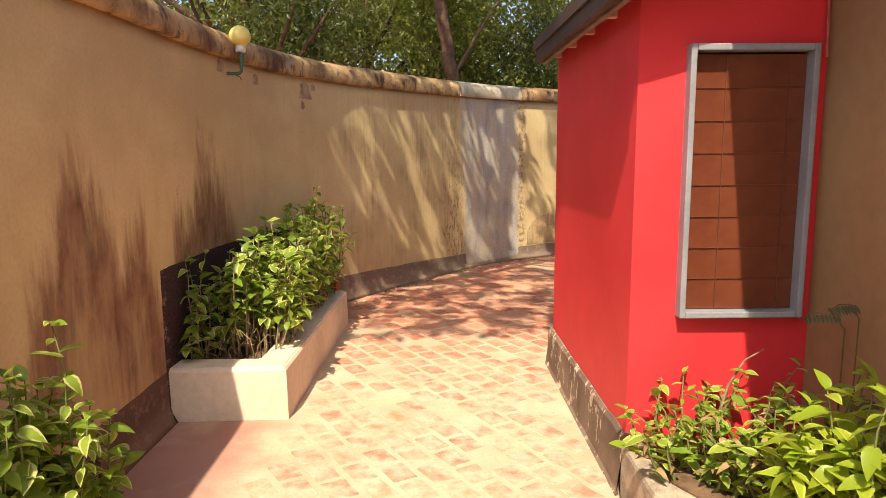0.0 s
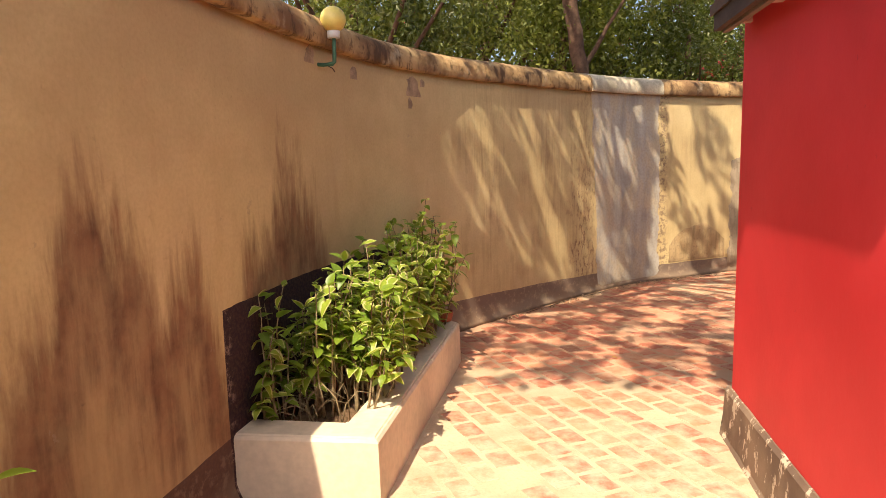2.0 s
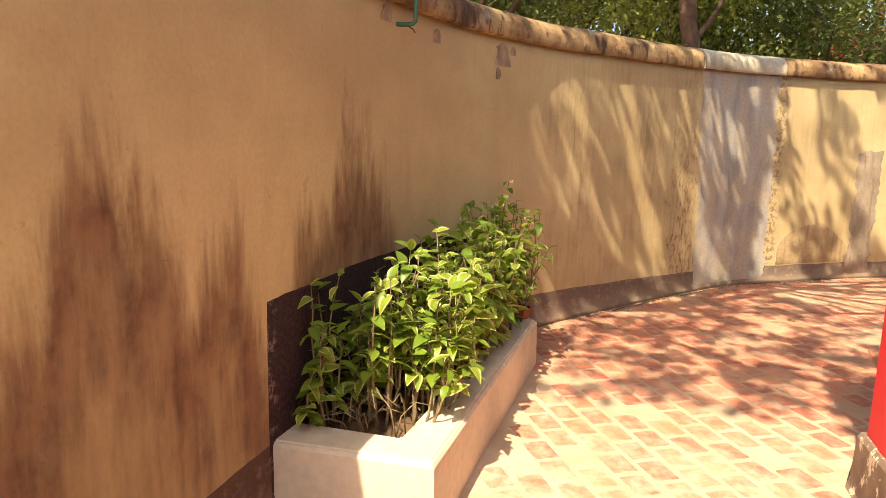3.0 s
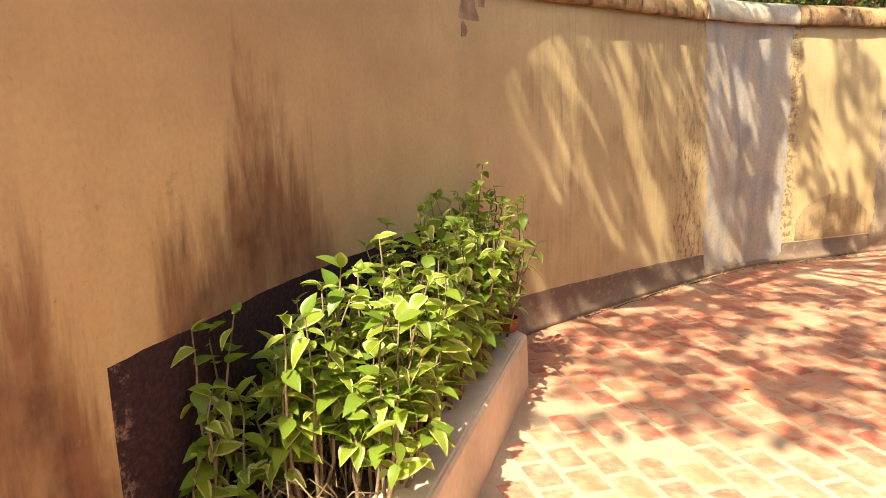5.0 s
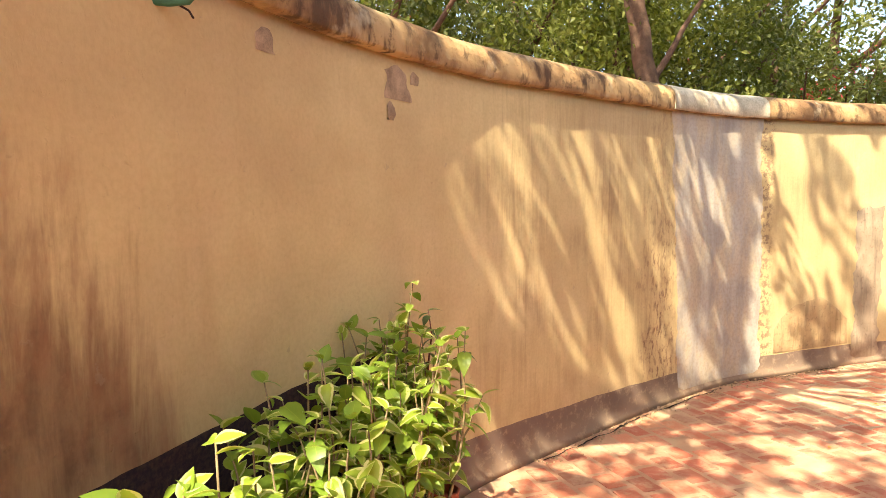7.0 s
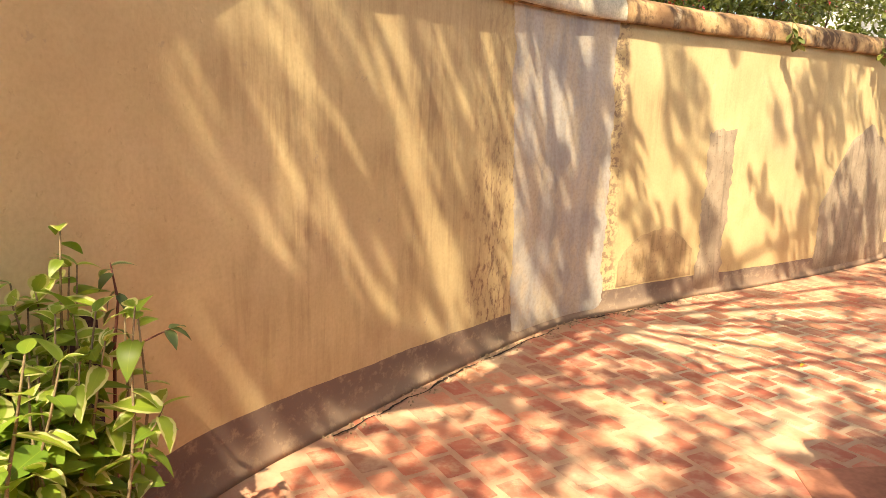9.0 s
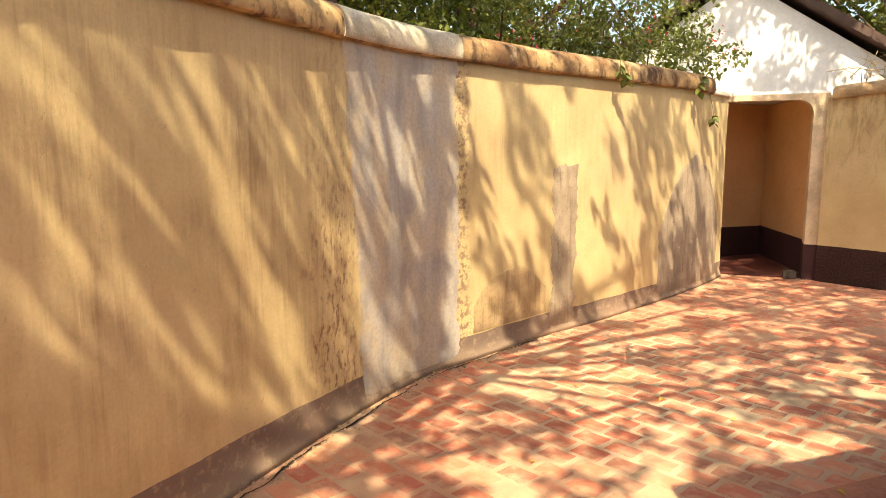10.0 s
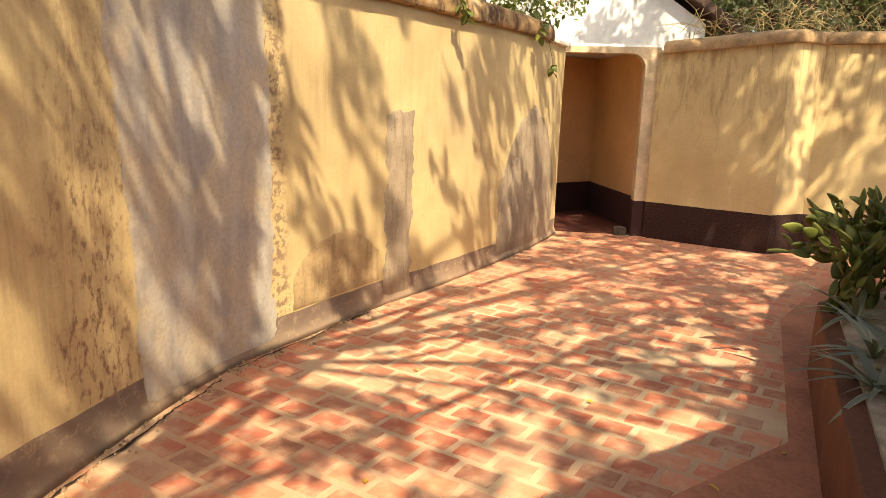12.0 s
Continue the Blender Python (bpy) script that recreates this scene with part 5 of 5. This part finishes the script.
wood("broadleaf_tree", "dense broadleaf tree behind the wall", 0.9, 12.6, 6.0, 31, leaf_tree, 9000, 0.10, -0.9)
r = random.Random(91)
tree("leaning_tree", "tree with a bare leaning brown trunk close behind the wall", (0.34, 9.45, 0), [
    [(0.0, 0, -0.1, 0.13), (-0.02, 0, 1.5, 0.11), (-0.06, 0.0, 2.5, 0.095), (-0.22, 0.0, 3.4, 0.085), (-0.30, 0.1, 4.6, 0.06), (-0.1, 0.3, 6.2, 0.03)],
    [(-0.06, 0, 2.45, 0.036), (0.25, 0.15, 3.0, 0.022), (0.70, 0.35, 3.7, 0.014), (1.0, 0.5, 4.3, 0.008)], [(-0.10, 0, 2.7, 0.04), (-0.14, -0.02, 3.3, 0.03), (-0.6, 0.2, 4.2, 0.015)]],
    [(r.uniform(-1.6, 1.6), r.uniform(0.2, 1.4), r.uniform(3.3, 6.0), r.uniform(0.25, 0.5)) for _ in range(26)], 6000, 0.085, leaf_bright, 92, 0.7)
wood("flowering_tree", "bushy tree behind the wall with a few crimson blossoms", -1.3, 12.2, 5.2, 32, leaf_bright, 9000, 0.08, 0.2, True)
wood("feathery_tree", "light green feathery tree behind the wall", -3.6, 12.8, 6.2, 33, leaf_bright, 8000, 0.07, 0.3)
wood("broadleaf_tree", "dense broadleaf tree behind the wall", 3.2, 14.0, 5.6, 34, leaf_tree, 9000, 0.10, 0.2, True)
wood("broadleaf_tree", "dark broadleaf tree behind the wall", -2.6, 9.4, 5.4, 35, leaf_tree, 7000, 0.09, 0.1, False, 2.6)
wood("feathery_tree", "pale green tree far behind the wall", -0.6, 17.5, 8.0, 36, leaf_bright, 9000, 0.14, 0.5, False, 1.5, 3.4)
wood("broadleaf_tree", "tall dark tree far behind the wall", 4.0, 19.0, 8.5, 37, leaf_tree, 9000, 0.15, 0.1, False, 1.5, 3.6)
wood("feathery_tree", "pale tree far behind the wall", -6.5, 16.5, 8.0, 38, leaf_bright, 9000, 0.14, 0.1, False, 1.5, 3.4)
wood("thorn_tree", "tangled grey-green thorn tree behind the east wall", 9.6, 11.2, 5.0, 39, leaf_grey, 8000, 0.09, 0.3, False, 2.0, 2.2)
wood("thorn_tree", "dark leafy tree behind the east wall", 12.0, 9.5, 6.0, 40, leaf_tree, 8000, 0.10, 0.3, False, 1.6, 2.6)
wood("thorn_tree", "pale leafless-looking tree beyond the roof", 10.4, 13.2, 5.8, 41, leaf_grey, 15000, 0.13, 0.3, False, 2.2, 2.2)
wood("thorn_tree", "broad tree far beyond the roof", 17.0, 20.0, 9.5, 46, leaf_tree, 9000, 0.2, 0.2, False, 2.0, 4.5)

wood("thorn_tree", "dense dry-looking tree beyond the roof", 14.5, 12.5, 7.5, 45, leaf_grey, 11000, 0.13, 0.2, False, 1.6, 3.2)
wood("broadleaf_tree", "tall tree beyond the white house", 12.0, 16.8, 8.5, 47, leaf_tree, 9000, 0.17, 0.2, False, 2.6, 3.2)
wood("broadleaf_tree", "tall tree far beyond the white house", 15.5, 17.5, 8.5, 48, leaf_bright, 9000, 0.17, 0.2, False, 2.2, 3.4)
wood("scrub", "dense low scrub pressed against the wall", 1.9, 11.9, 3.6, 42, leaf_tree, 7000, 0.09, 0.1, True, 1.6, 1.5)
wood("scrub", "dry brownish scrub behind the wall", 0.0, 10.9, 3.7, 43, leaf_bright, 6000, 0.08, 0.1, False, 1.6, 1.3)
wood("scrub", "dense low scrub behind the wall", -2.2, 11.0, 3.9, 44, leaf_tree, 6000, 0.09, 0.1, False, 1.6, 1.5)

# pale dry creeper tangled along the east wall's top
r = random.Random(63)
p = Pile()
for i in range(420):
    q = line2[int(r.uniform(0.02, 0.75) * len(line2))]
    o = r.uniform(0.02, 0.45)
    x, y, z = q[0] - q[3] * o, q[1] - q[4] * o, 2.16 + r.uniform(0, 0.30)
    a, e = r.uniform(0, 6.28), r.uniform(-0.5, 1.1)
    l = r.uniform(0.15, 0.45)
    c, sn = math.cos(a) * math.cos(e), math.sin(a) * math.cos(e)
    p.tube([(x, y, z), (x + c * l * 0.4, y + sn * l * 0.4, z + l * 0.4 * math.sin(e) + 0.05), (x + c * l, y + sn * l, z + l * math.sin(e))], [0.0045, 0.0035, 0.002], 4)
tagged(new("dry_creeper", p.mesh("dry_creeper", dead_grass, True)), "pale tangle of dry creeper stems over the east wall", "dry creeper", kind="stuff")

# bougainvillea tumbling over the coping
r = random.Random(61)
boug = thing("bougainvillea", "bougainvillea tumbling over the wall top with a few crimson bracts", "shrub", (3.2, 11.2, 0))
cl = []
for i in range(13):
    p = Pile()
    s = r.uniform(-1.9, 1.35)
    bx, by = s * 0.80, s * 0.60
    top = r.uniform(2.5, 3.1)
    tip = (bx + r.uniform(-0.1, 0.3), by - r.uniform(0.35, 0.75), r.uniform(2.25, 2.75))
    p.tube([(bx, by + 0.5, 0), (bx, by + 0.4, 1.6), (bx, by + 0.15, top), (bx + 0.05, by - 0.2, top - 0.05), tip], [0.018, 0.014, 0.010, 0.006, 0.003], 5)
    part("stem", p.mesh("stem", bark, True), None, boug, "thorny brown stem")
    for q in ((bx, by + 0.15, top), (bx + 0.05, by - 0.2, top - 0.05), tip):
        cl.append((*q, r.uniform(0.10, 0.26)))
cl += [(1.55 + r.uniform(-0.25, 0.3), 0.75 + r.uniform(-0.4, 0.2), r.uniform(2.5, 3.0), 0.2) for _ in range(5)]
v, f = blade_cloud(r, cl, 2500, 0.062, 0.9)
tagged(part("foliage", raw("foliage", v, f, leaf_tree), None, boug, "small dark green leaves"), kind="stuff")
v, f = blade_cloud(r, [(1.6, 0.5, 2.75, 0.3), (1.9, 0.8, 2.7, 0.3), (0.2, -0.2, 2.8, 0.4), (-0.8, -0.6, 2.75, 0.3)], 130, 0.045, 0.9)
tagged(part("blossom", raw("blossom", v, f, petal_red), None, boug, "crimson bracts"), kind="stuff")
trail_leaf = leaf_mesh("leaf", leaf_cactus, 0.085, 0.07, 0.4, 0.2)
for i, (x, y, z) in enumerate(((2.86, 10.10, 2.10), (4.10, 10.94, 2.10), (4.45, 11.20, 1.80), (4.18, 11.0, 2.18), (2.80, 10.08, 2.16))):
    t = thing("trailing_sprig", "single leafy sprig hanging against the wall face", "plant", (x, y, z))
    p = Pile()
    p.tube([(0, 0.06, 0.22 if z > 2 else 0.35), (0.0, -0.03, 0.15), (0, -0.05, 0.0)], 0.003, 4)
    part("stem", p.mesh("stem", stem_green, True), None, t)
    for k in range(5):
        leaf = new("leaf", trail_leaf)
        leaf.parent = t
        leaf.matrix_local = pose(0, -0.05, 0.02 * k, r.uniform(-40, 40), r.uniform(10, 60), k * 97)

# ---- clay pavers, laid in running bond askew to the walls ----
BU, BV = Vector((0.507, -0.862)), Vector((0.862, 0.507))
PU, PV = 0.200, 0.150
W_POLY_X = [q[0] for q in LINE]
W_POLY_Y = [q[1] for q in LINE]


def wall_x(y):
    return float(np.interp(y, W_POLY_Y, W_POLY_X))


APRON = [(1.20, 4.85), (1.52, 6.86), (3.04, 7.08), (4.66, 8.38), (5.92, 8.92), (6.75, 8.45), (5.3, 7.66), (3.92, 7.54), (2.84, 6.66), (1.84, 5.88), (1.84, 5.06)]


def inside(x, y, outline):
    hit = False
    for (ax, ay), (bx, by) in zip(outline, outline[1:] + outline[:1]):
        if (ay > y) != (by > y) and x < ax + (y - ay) / (by - ay) * (bx - ax):
            hit = not hit
    return hit


def open_floor(x, y):
    if all(inside(x + a, y + b, APRON) for a in (-0.11, 0.11) for b in (-0.11, 0.11)) or (y < 3.75 and x < -0.80):
        return False
    if y < -0.6 or x < wall_x(y) + (0.10 if y < 6.4 else 0.13) or y > 13.0 or x > 8.5:
        return False
    if x < -0.74 - max(0, y - 5.74) * 0.85 and 3.58 < y < 6.2:
        return False
    if x > 0.78 and y < 4.84:
        return False
    if x > 1.7 and y < 5.95 + (x - 1.75) * 0.785 - 0.03 and x < 3.95:
        return False
    if x >= 3.95 and y < 7.75:
        return False
    if y > 12.2 and (x < 5.1 or x > 6.4):
        return False
    return True


def brick_mesh(seed):
    r = random.Random(seed)
    l, w = PU / 2 - 0.012 - r.uniform(0, 0.006), PV / 2 - 0.012 - r.uniform(0, 0.005)
    top = 0.0035
    outer = [(-l, -w), (l, -w), (l, w), (-l, w)]
    base = []
    for (x, y), (nx, ny) in zip(outer, outer[1:] + outer[:1]):
        for s in (0.035, 0.5, 0.965):
            base.append((x + (nx - x) * s + r.uniform(-1, 1) * 0.0032, y + (ny - y) * s + r.uniform(-1, 1) * 0.0032))
    n = len(base)
    verts = [(x, y, -0.012) for x, y in base] + [(x, y, top - 0.004) for x, y in base] + [(x * 0.965, y * 0.95, top + r.uniform(-0.001, 0.001)) for x, y in base]
    faces = [(k * n + i, k * n + (i + 1) % n, (k + 1) * n + (i + 1) % n, (k + 1) * n + i) for k in (0, 1) for i in range(n)]
    faces.append(tuple(range(2 * n, 3 * n)))
    return raw("brick", verts, faces, clay)


kinds = [brick_mesh(900 + i) for i in range(10)]
r = random.Random(4)
rest = Pile()
near = 0
turn = math.atan2(BU.y, BU.x)
for j in range(-20, 90):
    for i in range(-90, 20):
        u, v = (i + 0.5 * (j % 2)) * PU + 0.03, j * PV + 0.02
        c = BU * u + BV * v
        if not open_floor(c.x, c.y):
            continue
        # near the first bed the mortar has been smeared over most of the bricks
        smear = max(0.0, 1 - (c.x - wall_x(c.y)) / 1.0) if c.y < 5.6 else 0.0
        if r.random() < smear * 0.85:
            continue
        low = -0.0018 * r.random() - (0.005 if r.random() < 0.06 + smear * 0.4 else 0)
        m = Matrix.LocRotScale((c.x, c.y, low), Euler((r.uniform(-0.012, 0.012), r.uniform(-0.012, 0.012), turn + r.uniform(-0.03, 0.03))), None)
        me = kinds[r.randrange(10)]
        if (2.6 < c.y < 5.0 and near < 150) or (6.6 < c.y < 8.6 and 0.4 < c.x < 3.3 and near < 300):
            ob = new("brick", me)
            ob.parent = floor
            ob.matrix_local = m
            near += 1
        else:
            rest.add([m @ q.co for q in me.vertices], [tuple(p.vertices) for p in me.polygons])
tagged(part("bricks", rest.mesh("bricks", clay), None, floor, "clay paving bricks laid askew in wide cream joints"), kind="stuff")

bm = bmesh.new()
prism(bm, APRON[::-1], -0.02, 0.006)
bmesh.ops.recalc_face_normals(bm, faces=bm.faces[:])
tagged(new("floor_apron", mesh_from(bm, "floor_apron", plain("worn_red_cement", (0.40, 0.165, 0.10), 0.8, 0.16, 2.6, bump=0.4))),
       "smooth worn red cement apron along the raised bed", "paving", kind="structure")

# crack where the paving has pulled away from the wall's foot
crack_mat = plain("dark_crack", (0.035, 0.022, 0.015), 1.0)
p = Pile()
for r0, r1, off in ((run_at(-0.55, 7.1), run_at(0.75, 8.8), 0.085), (run_at(0.85, 8.9), run_at(1.9, 9.6), 0.07)):
    n = int((r1 - r0) / 0.025)
    pts = []
    for i in range(n + 1):
        s = r0 + (r1 - r0) * i / n
        x, y, nx, ny = on_wall(s)
        o = off + 0.03 * noise.noise((s * 7, off * 90, 0)) + 0.012 * noise.noise((s * 29, 3, off))
        w = 0.008 * max(0.15, 0.7 + noise.noise((s * 5, 8, 2)))
        pts.append(((x + nx * (o - w), y + ny * (o - w), 0.0085), (x + nx * (o + w), y + ny * (o + w), 0.0085)))
    for a, b in zip(pts, pts[1:]):
        p.add([a[0], a[1], b[1], b[0]], [(0, 1, 2, 3)])
part("crack", p.mesh("crack", crack_mat), None, floor, "jagged dark crack along the wall's foot")
# crumbs of plaster fallen along the wall's foot
r = random.Random(17)
p = Pile()
lo, hi = run_at(-0.6, 7.05), run_at(2.2, 9.8)
for i in range(310):
    x, y, nx, ny = on_wall(r.uniform(lo, hi))
    o, size = 0.035 + abs(r.gauss(0, 0.06)), r.uniform(0.003, 0.008) * (1.8 if r.random() < 0.1 else 1.0)
    ring = [(math.cos(a) * size * r.uniform(0.7, 1.2), math.sin(a) * size * r.uniform(0.7, 1.2)) for a in (0.2, 1.4, 2.7, 3.9, 5.2)]
    c = (x + nx * o, y + ny * o)
    v = [(c[0] + a, c[1] + b, 0.002) for a, b in ring] + [(c[0] + 0.6 * a, c[1] + 0.6 * b, 0.006 + size * r.uniform(0.5, 0.9)) for a, b in ring]
    p.add(v, [(k, (k + 1) % 5, 5 + (k + 1) % 5, 5 + k) for k in range(5)] + [(5, 6, 7, 8, 9)])
tagged(new("plaster_crumbs", p.mesh("plaster_crumbs", plain("plaster_crumb", (0.46, 0.32, 0.20), 0.95, 0.25, 30))), "crumbs of fallen plaster along the wall's foot", "rubble", kind="stuff")
# fallen leaves and litter
litter = leaf_mesh("leaf", plain("fallen_yellow_leaf", (0.55, 0.36, 0.04), 0.7), 0.045, 0.022, 0.5, 0.4, 4)
for i, (x, y) in enumerate(((1.80, 8.45), (2.22, 8.15), (2.45, 7.75), (1.15, 7.5), (2.9, 7.0), (0.35, 5.9), (2.4, 6.95))):
    t = new("fallen_leaf", litter)
    t.matrix_world = pose(x, y, 0.016, r.uniform(-20, 20), 0, r.uniform(0, 360))
    tagged(t, "small yellow fallen leaf on the paving", "leaf", "fallen leaves")
